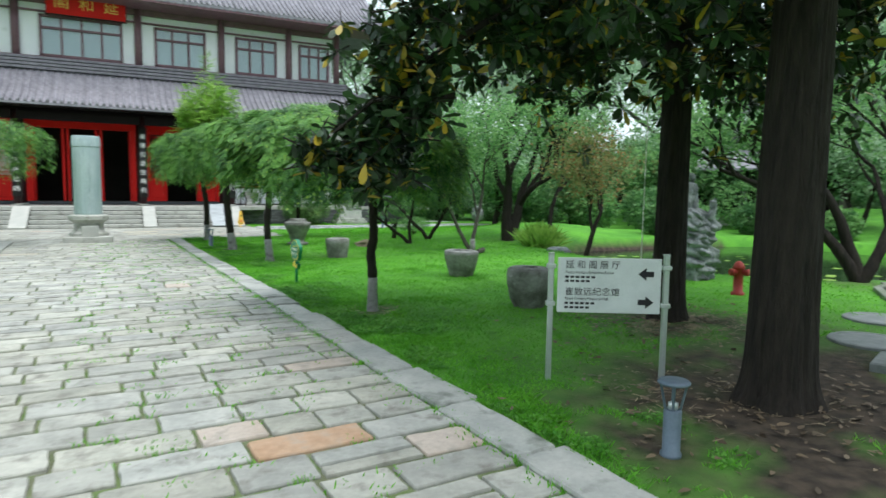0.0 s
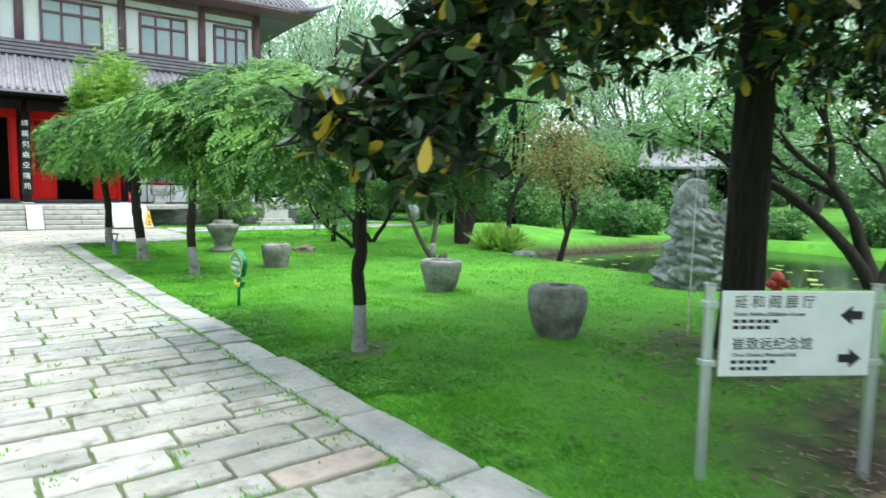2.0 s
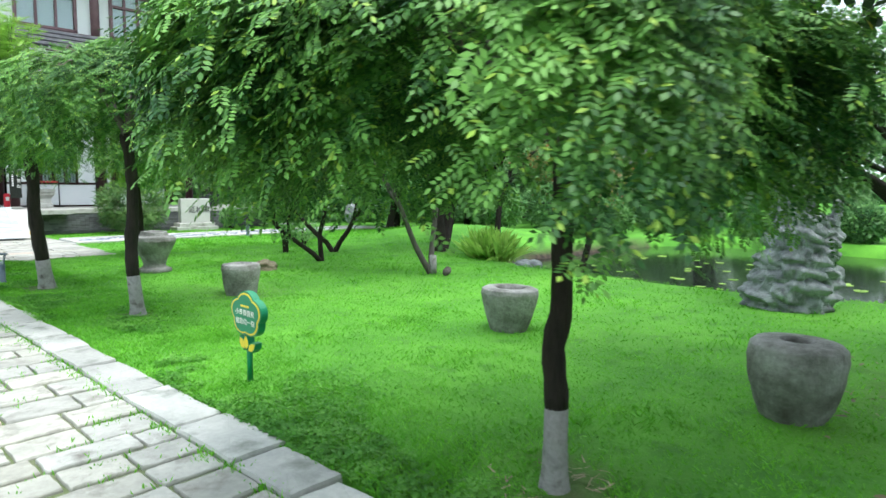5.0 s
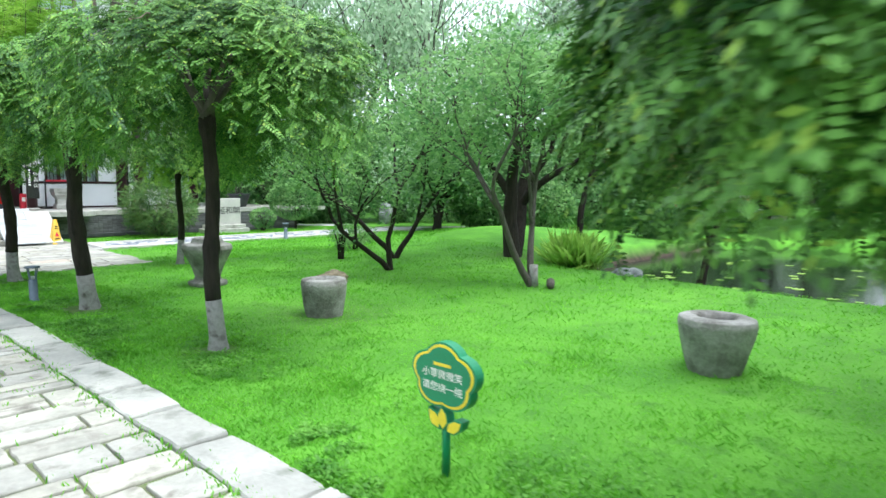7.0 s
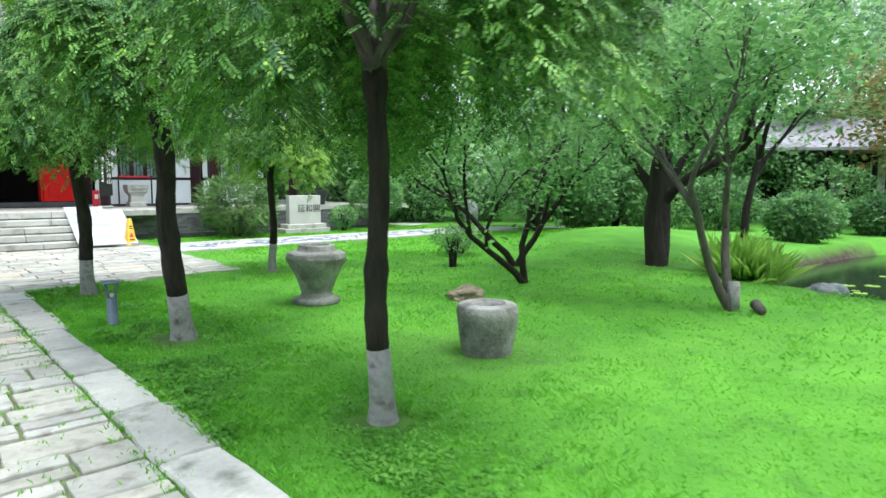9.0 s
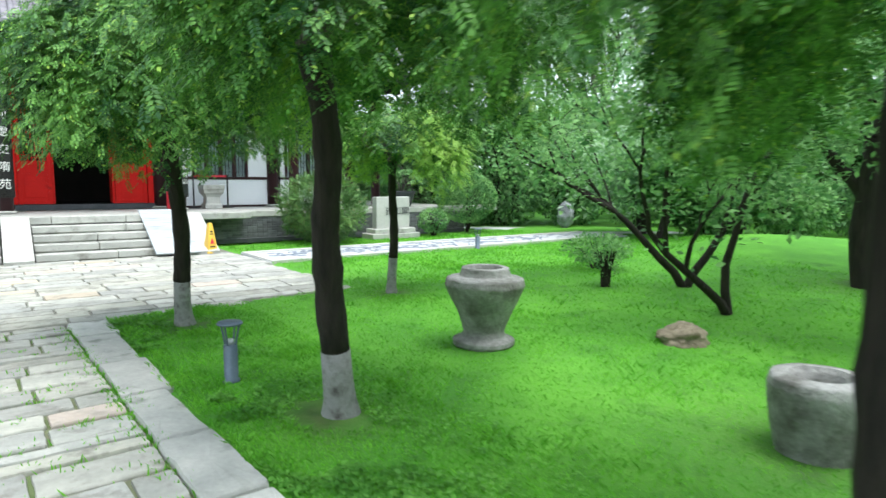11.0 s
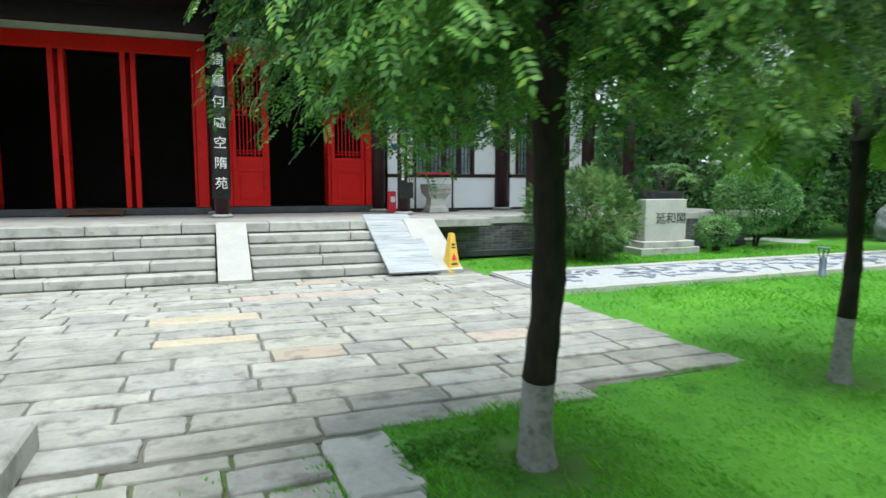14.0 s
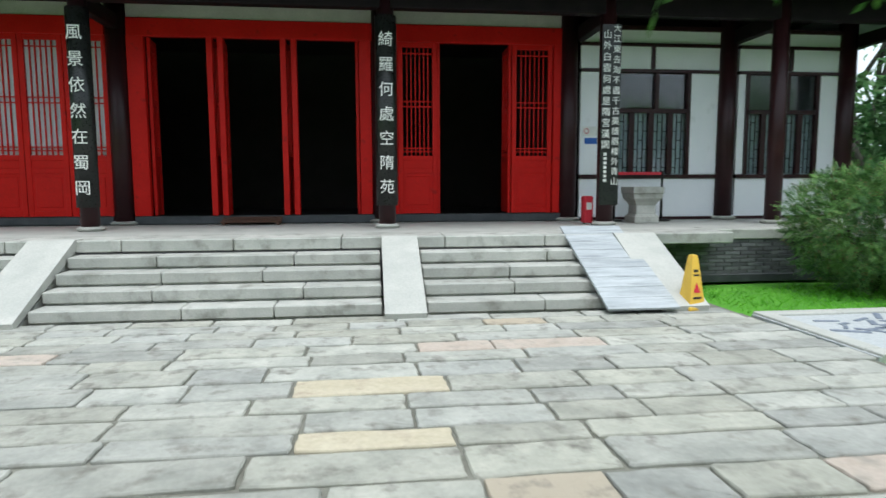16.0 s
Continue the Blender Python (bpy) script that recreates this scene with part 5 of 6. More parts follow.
magnolia_boughs(t, r, [((4.55, 3.2, 3.7), (2.9, 4.7, 2.95), 0, (0.1, 0.1)), ((2.9, 4.7, 2.95), (1.98, 5.33, 1.78), 110, (0.15, 0.2)), ((4.5, 3.3, 4.0), (2.15, 5.45, 2.65), 90, (0.24, 0.24)), ((2.7, 4.9, 2.35), (1.42, 5.35, 1.72), 14, (0.06, 0.06)),
                       ((4.6, 3.1, 3.9), (3.0, 5.1, 3.1), 100, (0.36, 0.2)), ((4.7, 3.1, 3.9), (3.6, 5.6, 3.15), 90, (0.4, 0.2)),
                       ((4.7, 3.1, 3.7), (6.3, 3.6, 2.85), 60, (0.45, 0.2)), ((4.7, 3.1, 3.8), (5.3, 4.6, 2.75), 90, (0.5, 0.25)), ((4.5, 3.0, 3.8), (3.2, 3.3, 3.0), 70, (0.45, 0.2))],
                ((5.2, 2.7, 4.6), (3.9, 3.6, 1.6), 1600))


# ---------- distance ----------
def backdrop_trees():
    r = random.Random(77)
    kinds = (far_leaf, far_leaf, mid_leaf, deep_leaf, haze_pale_leaf)
    spots = []
    for k in range(15):
        spots.append((13.2 + 1.9 * k * 0.9 + r.uniform(-0.6, 0.6), 31.5 - 0.55 * k + r.uniform(-1, 1), r.uniform(4.8, 7.0)))
    for k in range(13):
        spots.append((26 + r.uniform(-2, 3), 24 - 2.6 * k + r.uniform(-1, 1), r.uniform(5.0, 7.5)))
    for k in range(7):
        spots.append((14.0 + 2.2 * k, 23.3 - 0.25 * k + r.uniform(-1.0, 1.6), r.uniform(3.4, 5.0)))
    for i, (x, y, h) in enumerate(spots):
        broad_tree(x, y, h, h * 0.36, 100 + i, "leafy garden tree among the park's dense greenery", kinds[i % 5], ((r.uniform(-0.25, 0.25), r.uniform(-0.25, 0.25), 0.36), (r.uniform(-0.5, 0.5), r.uniform(-0.4, 0.4), 0.36)), 4200, 0.20, bark_dark, 2, 0.12, 0.62, group="trees round the pond")
    for i, (x, y, h) in enumerate(((17.0, 37, 14.5), (22.5, 33.5, 13.5), (12.5, 44, 16.0), (30, 27, 12.5), (33, 17, 11), (33, 8, 11.5), (31, -2, 10.5), (37, 30, 13.5), (20.0, 43, 16.0), (27.5, 36, 15.0), (36, 21, 12.5))):
        broad_tree(x, y, h, h * 0.34, 300 + i, "tall pale willow with hanging foliage behind the garden, paled further for haze", haze_pale_leaf, ((0.1, 0.0, 0.42), (-0.3, 0.15, 0.42), (0.3, -0.2, 0.42)), 6500, 0.25, bark_grey, 3, 0.2, 0.6, group="tall trees behind", flat=0.9, droop=1.0)


backdrop_trees()


def far_wood():
    """A belt of leaf clumps that closes the park behind the trees, plus an unseen one added to block low sky light."""
    r = np.random.default_rng(5)
    n = 42000
    s = r.uniform(0, 1, n)
    ang = -0.62 + s * 2.2
    rad = 36 + r.uniform(0, 10, n)
    P = np.stack([rad * np.sin(ang + 0.35) + 4, rad * np.cos(ang + 0.35) + 6, np.abs(r.normal(0, 1, n)) * 1.9 + 0.3], -1)
    # added belt to west and south, out of view, cuts light from the horizon
    m = 30000
    side = r.uniform(0, 1, m)
    back = 1.6 + side * 3.9
    rad2 = 19 + r.uniform(0, 6, m)
    Q = np.stack([rad2 * np.sin(back + 0.35) * 1.15, rad2 * np.cos(back + 0.35) * 1.2 + 9, r.uniform(0, 1, m) ** 0.8 * (7.5 + 2.0 * np.sin(back * 9))], -1)
    P[:, 2] *= 0.75 + 0.5 * np.sin(ang * 23) * np.sin(ang * 7.3) + 0.25
    keep = ~((P[:, 0] < 12) & (P[:, 1] < 43))
    P = np.concatenate([P[keep], Q[(Q[:, 0] < -9) & (Q[:, 1] < 29) | (Q[:, 1] < -9)]])
    n = len(P)
    v, q = scatter(*SIMPLE, P, r.normal(0, 1, (n, 3)), r.normal(0, 0.6, (n, 3)) + np.array([0, 0, 1]), r.uniform(0.35, 0.8, n))
    tagged(new("far_wood", fast_mesh("far_wood", v, q, far_leaf)), "dense green wood closing the park, with an added unseen light-blocking belt", "wood", kind="stuff")


far_wood()


def shrub(x, y, rx, rz, seed, label, material, name="shrub", leaves=2600, size=0.07, z0=0.12, shell=0.75, stems=7, pin=False):
    r = np.random.default_rng(seed)
    g = ground_z(x, y)
    t = thing(name, label, "shrub")
    wood = Geo()
    for _ in range(stems):
        a, k = r.uniform(0, 6.28), r.uniform(0.2, 0.7)
        wood.tube([(x + 0.05 * math.cos(a), y + 0.05 * math.sin(a), g - 0.03), (x + rx * k * 0.5 * math.cos(a), y + rx * k * 0.5 * math.sin(a), g + z0 + rz * 0.6), (x + rx * k * math.cos(a), y + rx * k * math.sin(a), g + z0 + rz * 1.4)], [0.022, 0.015, 0.006], 5)
    tagged(part("twiggy_wood", wood, bark_dark, t), kind="stuff")
    d = r.normal(0, 1, (leaves, 3))
    d /= np.linalg.norm(d, axis=1, keepdims=True)
    rad = shell + (1 - shell) * r.random(leaves) ** 0.5
    rad *= 1 + 0.13 * np.sin(d[:, 0] * 7 + seed) * np.sin(d[:, 1] * 6 + d[:, 2] * 5) * (shell < 0.9)
    P = np.array([x, y, g + z0 + rz]) + d * rad[:, None] * np.array([rx, rx, rz])
    X = d + r.normal(0, 0.7, (leaves, 3))
    v, q = scatter(*(PINNATE if pin else SIMPLE), P, X, d * 0.6 + np.array([0, 0, 0.8]) + r.normal(0, 0.3, (leaves, 3)), r.uniform(0.7, 1.3, leaves) * size)
    part("foliage", fast_mesh("foliage", v, q, material), material, t)
    return t


shrub(7.3, 27.05, 1.0, 0.80, 41, "dense feathery green bush before the brick platform", bush_leaf, leaves=5200, size=0.14, z0=0.05, pin=True, shell=0.5)
shrub(12.2, 27.7, 0.88, 0.72, 42, "round clipped topiary bush on a dark stem", mid_leaf, "topiary_bush", 7000, 0.07, 0.32, 0.93, 5)
shrub(10.75, 27.3, 0.42, 0.32, 43, "low rounded shrub beside the stone stele", mid_leaf, leaves=1500)
shrub(9.3, 20.2, 0.62, 0.24, 44, "low wide shrub on the lawn", mid_leaf, leaves=1300, size=0.07, shell=0.3)
shrub(8.1, 19.0, 0.24, 0.30, 45, "twiggy sapling on the lawn", mid_leaf, leaves=220, size=0.06, shell=0.2, stems=12)
for i, (x, y, s) in enumerate(((13.8, 30.8, 1.2), (15.5, 29.8, 1.3), (17.6, 28.6, 1.3), (19.5, 27.2, 1.4), (21.5, 25.6, 1.3), (16.5, 22.6, 1.0), (18.5, 21.4, 1.1), (20.8, 20.4, 1.2), (22.5, 16.5, 0.8), (23.0, 13.5, 0.7), (22.8, 10.5, 0.8), (23.2, 7.0, 0.9), (22.9, 4.0, 0.9), (18.0, 17.0, 0.8), (14.2, 30.3, 1.0), (24.5, 18.5, 1.4), (25.5, 1.0, 1.4), (24.5, -2.5, 1.5), (20.0, 17.4, 0.8), (14.5, -1.5, 1.0), (17.5, -2.0, 1.3))):
    shrub(x, y, s, s * 0.75, 60 + i, "dense dark green park shrub near the water", deep_leaf if i % 3 else mid_leaf, leaves=2600, size=0.15, z0=0.0, shell=0.5, stems=4)


def reeds(x, y, seed, label):
    r = np.random.default_rng(seed)
    n = 420
    P = np.stack([x + r.normal(0, 0.16, n), y + r.normal(0, 0.16, n), np.full(n, ground_z(x, y) - 0.02)], -1)
    d = np.stack([r.normal(0, 0.7, n), r.normal(0, 0.7, n), np.ones(n)], -1)
    v, q = scatter(([(0, -0.02, 0), (0, 0.02, 0), (0.6, 0.028, 0.05), (1, 0, -0.1)]), [(0, 1, 2, 3)], P, d, r.normal(0, 1, (n, 3)), r.uniform(0.45, 0.85, n))
    solid("reed_clump", fast_mesh("reed_clump", v, q, reed_leaf), None, label, "reeds")


reeds(11.2, 15.3, 51, "bright green strap-leaved reed clump on the pond bank")
reeds(11.0, 15.0, 52, "bright green strap-leaved reed clump on the pond bank")


# ---------- garden things ----------
def stone_jar(x, y, profile, label, seed):
    r = random.Random(seed)
    prof = []
    for i in range(len(profile) - 1):
        (r0, z0), (r1, z1) = profile[i], profile[i + 1]
        for k in range(4):
            f = k / 4
            prof.append((r0 + (r1 - r0) * f, z0 + (z1 - z0) * f))
    prof.append(profile[-1])
    top = max(range(len(prof)), key=lambda i: prof[i][1])
    t = thing("stone_jar", label, "stone jar", group="old stone jars on the lawn", at=pose(x, y, ground_z(x, y) - 0.01, r.uniform(-1, 1), r.uniform(-1, 1), r.uniform(0, 360)))
    part("body", Geo().lathe(prof[:top + 1], 40, None, 0.045, False), jar_mat, t, smooth=True)
    part("mouth", Geo().lathe(prof[top:], 40, None, 0.045, False), jar_mat, t, "hollow mouth of the jar", True)


stone_jar(5.08, 7.1, [(0.205, 0), (0.25, 0.10), (0.305, 0.29), (0.318, 0.42), (0.30, 0.505), (0.26, 0.54), (0.115, 0.548), (0.10, 0.53), (0.09, 0.40), (0.02, 0.38)], "weathered grey stone jar with a small round mouth", 1)
stone_jar(5.71, 10.16, [(0.205, 0), (0.245, 0.11), (0.30, 0.32), (0.315, 0.42), (0.305, 0.465), (0.27, 0.48), (0.17, 0.48), (0.15, 0.46), (0.13, 0.36), (0.02, 0.34)], "tapered grey stone jar with a flat rim", 2)
stone_jar(4.78, 14.62, [(0.217, -0.02), (0.243, 0.11), (0.28, 0.31), (0.29, 0.42), (0.27, 0.475), (0.17, 0.49), (0.15, 0.455), (0.13, 0.34), (0.02, 0.32)], "squat grey stone jar, chipped at the rim", 3)
stone_jar(4.52, 17.42, [(0.26, 0), (0.285, 0.03), (0.285, 0.07), (0.20, 0.10), (0.185, 0.15), (0.24, 0.30), (0.335, 0.50), (0.362, 0.58), (0.345, 0.64), (0.235, 0.665), (0.225, 0.69), (0.215, 0.735), (0.20, 0.74), (0.16, 0.738), (0.15, 0.70), (0.13, 0.5), (0.02, 0.48)], "tall shouldered stone urn with collar and round foot", 4)


def boulder(name, x, y, sx, sy, sz, seed, material, label, category="rock", rough=0.22, holes=False):
    v, f = [], []
    n, rings = 36, 26
    for j in range(rings + 1):
        th = math.pi * j / rings
        for i in range(n):
            a = 2 * math.pi * i / n
            d = Vector((math.sin(th) * math.cos(a), math.sin(th) * math.sin(a), math.cos(th)))
            k = 1 + rough * noise.noise(d * 1.7 + Vector((seed, 0, 0))) + rough * 0.6 * noise.noise(d * 4.1 + Vector((0, seed, 0))) + rough * 0.35 * noise.noise(d * 9 + Vector((0, 0, seed)))
            v.append((d.x * sx * k, d.y * sy * k, (d.z * sz * k)))
    for j in range(rings):
        f += [(j * n + i, (j + 1) * n + i, (j + 1) * n + (i + 1) % n, j * n + (i + 1) % n) for i in range(n)]
    return Geo().add(v, f)


solid("flat_boulder", boulder("flat_boulder", 0, 0, 0.27, 0.2, 0.14, 3, brown_rock, "", rough=0.3), brown_rock, "low brown-grey boulder set in the lawn", "rock", smooth=True, at=pose(6.12, 16.40, 0.03))
solid("bank_stone", boulder("bank_stone", 0, 0, 0.4, 0.25, 0.14, 9, rock_mat, ""), rock_mat, "flat grey stone on the pond edge", "rock", smooth=True, at=pose(10.75, 13.8, -0.06))
solid("upright_stone", boulder("upright_stone", 0, 0, 0.3, 0.25, 0.45, 15, rock_mat, ""), rock_mat, "upright pale stone by the shrubs", "rock", smooth=True, at=pose(16.3, 27.6, 0.4))


def scholar_rock():
    """A tall eroded rock: a broad ledged base, a leaning shoulder and a smoother head with a pierced top."""
    # height, reach to either side, depth
    rows = ((0.0, -0.60, 0.62, 0.42), (0.45, -0.60, 0.64, 0.44), (0.80, -0.52, 0.62, 0.40), (0.95, -0.40, 0.60, 0.36), (1.15, -0.40, 0.62, 0.36), (1.40, -0.40, 0.50, 0.30), (1.52, -0.38, 0.26, 0.26), (1.85, -0.32, 0.24, 0.22), (2.02, -0.16, 0.20, 0.14), (2.06, -0.06, 0.08, 0.05))
    v, f = [], []
    n, rings = 84, 96
    for j in range(rings + 1):
        z = 2.06 * j / rings
        k = next(i for i in range(len(rows) - 1) if z <= rows[i + 1][0] + 1e-6)
        a, b = rows[k], rows[k + 1]
        u = (z - a[0]) / (b[0] - a[0])
        lo, hi, deep = (a[i] + (b[i] - a[i]) * u for i in (1, 2, 3))
        calm = 0.45 if z > 1.45 else 1.0
        for i in range(n):
            t = 2 * math.pi * i / n
            d = Vector((math.cos(t), math.sin(t), 0))
            p = Vector((d.x, d.y, z * 1.1))
            tilt = z + 0.22 * d.x
            ledge = abs(noise.noise(Vector((d.x * 1.6 + 3, d.y * 1.6, tilt * 7)))) - 0.22
            q = 0.97 + calm * (0.16 * noise.noise(p * 1.7) + 0.48 * ledge + 0.16 * noise.noise(p * 4.2 + Vector((5, 0, 0))) + 0.07 * noise.noise(p * 10))
            v.append(((lo + hi) / 2 + d.x * (hi - lo) / 2 * q, d.y * deep * q, z))
    for j in range(rings):
        f += [(j * n + i, j * n + (i + 1) % n, (j + 1) * n + (i + 1) % n, (j + 1) * n + i) for i in range(n)]
    f.append(tuple(rings * n + i for i in range(n)))
    g = Geo().add(v, f)
    ring = [(0.02 + 0.10 * math.cos(k * 0.7), 0.02 * math.sin(k * 2), 2.10 + 0.12 * math.sin(k * 0.7)) for k in range(10)]
    g.tube(ring, [0.06 + 0.02 * math.sin(k * 2.1) for k in range(10)], 8)
    g.tube([(-0.24, 0, 1.62), (-0.34, 0.02, 1.80), (-0.36, 0.0, 1.95), (-0.27, 0, 2.06), (-0.12, 0, 2.05)], [0.09, 0.07, 0.06, 0.06, 0.08], 8)
    g.tube([(0.50, 0, 1.30), (0.56, 0.02, 1.50), (0.55, 0.0, 1.66), (0.60, 0.02, 1.72)], [0.10, 0.075, 0.075, 0.05], 8)
    solid("scholar_rock", g, rock_mat, "tall eroded grey scholar's rock on the lawn by the pond", "rock", smooth=False, at=pose(9.50, 8.42, -0.03, 0, 0, -62) @ Matrix.Diagonal((0.86, 0.86, 0.88, 1)))


scholar_rock()


def direction_sign():
    a, b = Vector((3.29, 4.27, 0)), Vector((4.09, 3.80, 0))
    yaw = math.degrees(math.atan2(b.y - a.y, b.x - a.x))
    t = thing("direction_sign", "white direction sign with black lettering and arrows on two aluminium posts", "sign", at=pose(a.x, a.y, 0, 0, 0, yaw))
    w = (b - a).length
    for x in (0, w):
        p = part("post", Geo().box((x, 0, 0.50), (0.045, 0.045, 1.10), 0.006), post_mat, t)
        part("post_cap", Geo().box((x, 0, 1.055), (0.05, 0.05, 0.012), 0.003), post_mat, p)
        for z in (0.64, 0.95):
            part("clamp", Geo().box((x, -0.002, z), (0.075, 0.06, 0.035), 0.004), post_mat, t)
    part("panel", Geo().box((w / 2, -0.034, 0.80), (w - 0.10, 0.018, 0.45), 0.004), board_mat, t)

    def text(s, size, x, z):
        ob = part("lettering", lettering(s, size, ink_paint, 1.0, 0.0012, "LEFT"), ink_paint, t, "black lettering")
        ob.matrix_basis = pose(x, -0.0445, z, 90, 0, 0)

    for k, ch in enumerate("延和阁展厅"):
        text(ch, 0.072, 0.11 + 0.092 * k, 0.965)
    text("Yanhe Pavilion Exhibition Room", 0.030, 0.11, 0.905)
    for k, ch in enumerate("崔致远纪念馆"):
        text(ch, 0.072, 0.11 + 0.074 * k, 0.745)
    text("Choe Chiwon Memorial Hall", 0.030, 0.11, 0.69)
    bars = Geo()
    for z, n in ((0.868, 6), (0.835, 5), (0.653, 6), (0.618, 5)):
        for k in range(n):
            bars.box((0.125 + 0.042 * k, -0.0445, z), (0.030, 0.002, 0.018))
    tagged(part("small_lines", bars, ink_paint, t), kind="stuff")
    for z, s in ((0.90, -1), (0.67, 1)):
        cx = w - 0.17
        poly = [(cx - s * 0.06, z + 0.022), (cx + s * 0.0, z + 0.022), (cx + s * 0.0, z + 0.05), (cx + s * 0.065, z), (cx + s * 0.0, z - 0.05), (cx + s * 0.0, z - 0.022), (cx - s * 0.06, z - 0.022)]
        part("arrow", Geo().prism(poly, -0.0435, -0.0465, Matrix(((1, 0, 0, 0), (0, 0, 1, 0), (0, 1, 0, 0), (0, 0, 0, 1)))), ink_paint, t, "black arrow")


direction_sign()


def flower_sign():
    t = thing("lawn_sign", "green and yellow flower-shaped lawn notice on a short post", "sign", at=pose(2.715, 10.35, 0, 0, 0, -87) @ Matrix.Diagonal((1.10, 1.0, 1.02, 1)))
    part("post", Geo().tube([(0, 0, -0.02), (0, 0, 0.40)], [0.022, 0.022], 12), sign_green, t, smooth=True)

    def petals(r, n=60, squash=0.92):
        out = []
        for i in range(n):
            a = 2 * math.pi * i / n
            k = r * (0.86 + 0.15 * abs(math.cos(2.5 * (a - math.pi / 2))))
            out.append((k * math.cos(a) * 1.08, 0.535 + k * math.sin(a) * squash))
        return out

    up = Matrix(((1, 0, 0, 0), (0, 0, 1, 0), (0, 1, 0, 0), (0, 0, 0, 1)))
    part("panel", Geo().prism(petals(0.195), -0.03, 0.03, up), sign_green, t)
    part("yellow_border", Geo().prism(petals(0.182), -0.033, -0.029, up), sign_yellow, t)
    part("green_field", Geo().prism(petals(0.166), -0.036, -0.032, up), sign_green, t)
    for s, a in ((-1, 35), (1, -55), (0.15, 5)):
        lf = [(0, 0), (0.035, 0.04), (0.03, 0.09), (0, 0.13), (-0.03, 0.09), (-0.035, 0.04)]
        rot = pose(0.02 * s, 0, 0.25, 0, -a, 0)
        part("leaf_plate", Geo().prism(lf, -0.028, 0.028, rot @ up), sign_green, t)
        part("leaf_face", Geo().prism([(p * 0.78, q * 0.8 + 0.012) for p, q in lf], -0.032, -0.027, rot @ up), sign_yellow, t)
    for s, z in (("小草微微笑", 0.545), ("请您绕一绕", 0.475)):
        ob = part("lettering", lettering(s, 0.052, white_paint, 1.0, 0.001), white_paint, t, "white lettering")
        ob.matrix_basis = pose(0.0, -0.0375, z, 90, 0, 0)
    part("small_line", Geo().box((0.0, -0.037, 0.60), (0.11, 0.002, 0.016)), sign_yellow, t)


flower_sign()


def garden_light(x, y, h=0.44):
    t = thing("bollard_light", "grey-blue steel bollard light with a flat round cap", "garden light", group="bollard lights along the paths", at=pose(x, y, ground_z(x, y)))
    part("body", Geo().lathe([(0.062, -0.02), (0.062, 0.02), (0.052, 0.025), (0.052, h * 0.60), (0.046, h * 0.62)], 20), steel_mat, t, smooth=True)
    part("lamp_core", Geo().lathe([(0.028, h * 0.6), (0.03, h * 0.70), (0.012, h * 0.72)], 14), post_mat, t, smooth=True)
    for k in range(4):
        a = math.pi / 4 + k * math.pi / 2
        part("strut", Geo().tube([(0.04 * math.cos(a), 0.04 * math.sin(a), h * 0.60), (0.074 * math.cos(a), 0.074 * math.sin(a), h * 0.955)], [0.008, 0.008], 6), steel_mat, t)
    part("cap", Geo().lathe([(0.088, h * 0.95), (0.094, h * 0.96), (0.094, h * 0.975), (0.085, h), (0.02, h)], 28), steel_mat, t, smooth=True)


for x, y in ((3.03, 2.72), (2.27, 17.65), (9.69, 24.0)):
    garden_light(x, y, 0.46)


def hydrant():
    t = thing("fire_hydrant", "faded red fire hydrant on the lawn", "hydrant", at=pose(8.67, 6.6, 0))
    part("barrel", Geo().lathe([(0.10, -0.02), (0.10, 0.04), (0.07, 0.05), (0.07, 0.40), (0.085, 0.41), (0.085, 0.44), (0.06, 0.50), (0.02, 0.53)], 20), hydrant_mat, t, smooth=True)
    for a in (20, 140, 260):
        part("outlet", Geo().lathe([(0.045, 0), (0.045, 0.08), (0.055, 0.08), (0.055, 0.11)], 14, pose(0, 0, 0.36, 90, 0, a) @ pose(0, 0, 0.04)), hydrant_mat, t, smooth=True)


hydrant()
for x, y, r0 in ((7.25, 3.86, 0.42), (8.62, 4.50, 0.42)):
    solid("manhole_cover", Geo().lathe([(r0, -0.03), (r0, 0.025), (r0 - 0.02, 0.035), (r0 - 0.06, 0.035), (r0 - 0.065, 0.03), (0.01, 0.03)], 40, pose(0, 0, 0)), iron_mat, "round grey manhole cover set in the lawn", "manhole cover", group="manhole covers", at=pose(x, y, 0))


def stand_sign():
    t = thing("stand_sign", "white sign panel on a black pole with a grey stone foot", "sign", at=pose(6.42, 3.12, 0, 0, 0, 20))
    part("base_slab", Geo().box((0, 0, 0.03), (0.58, 0.50, 0.10), 0.012), iron_mat, t, "grey stone slab")
    part("foot", Geo().box((0.08, 0.0, 0.10), (0.34, 0.16, 0.06), 0.015), black_iron, t)
    part("pole", Geo().tube([(0.22, 0, 0.08), (0.22, 0, 1.25)], [0.028, 0.028], 12), black_iron, t, smooth=True)
    part("panel", Geo().box((0.5, 0, 0.92), (0.54, 0.03, 0.62), 0.008), board_mat, t)


stand_sign()


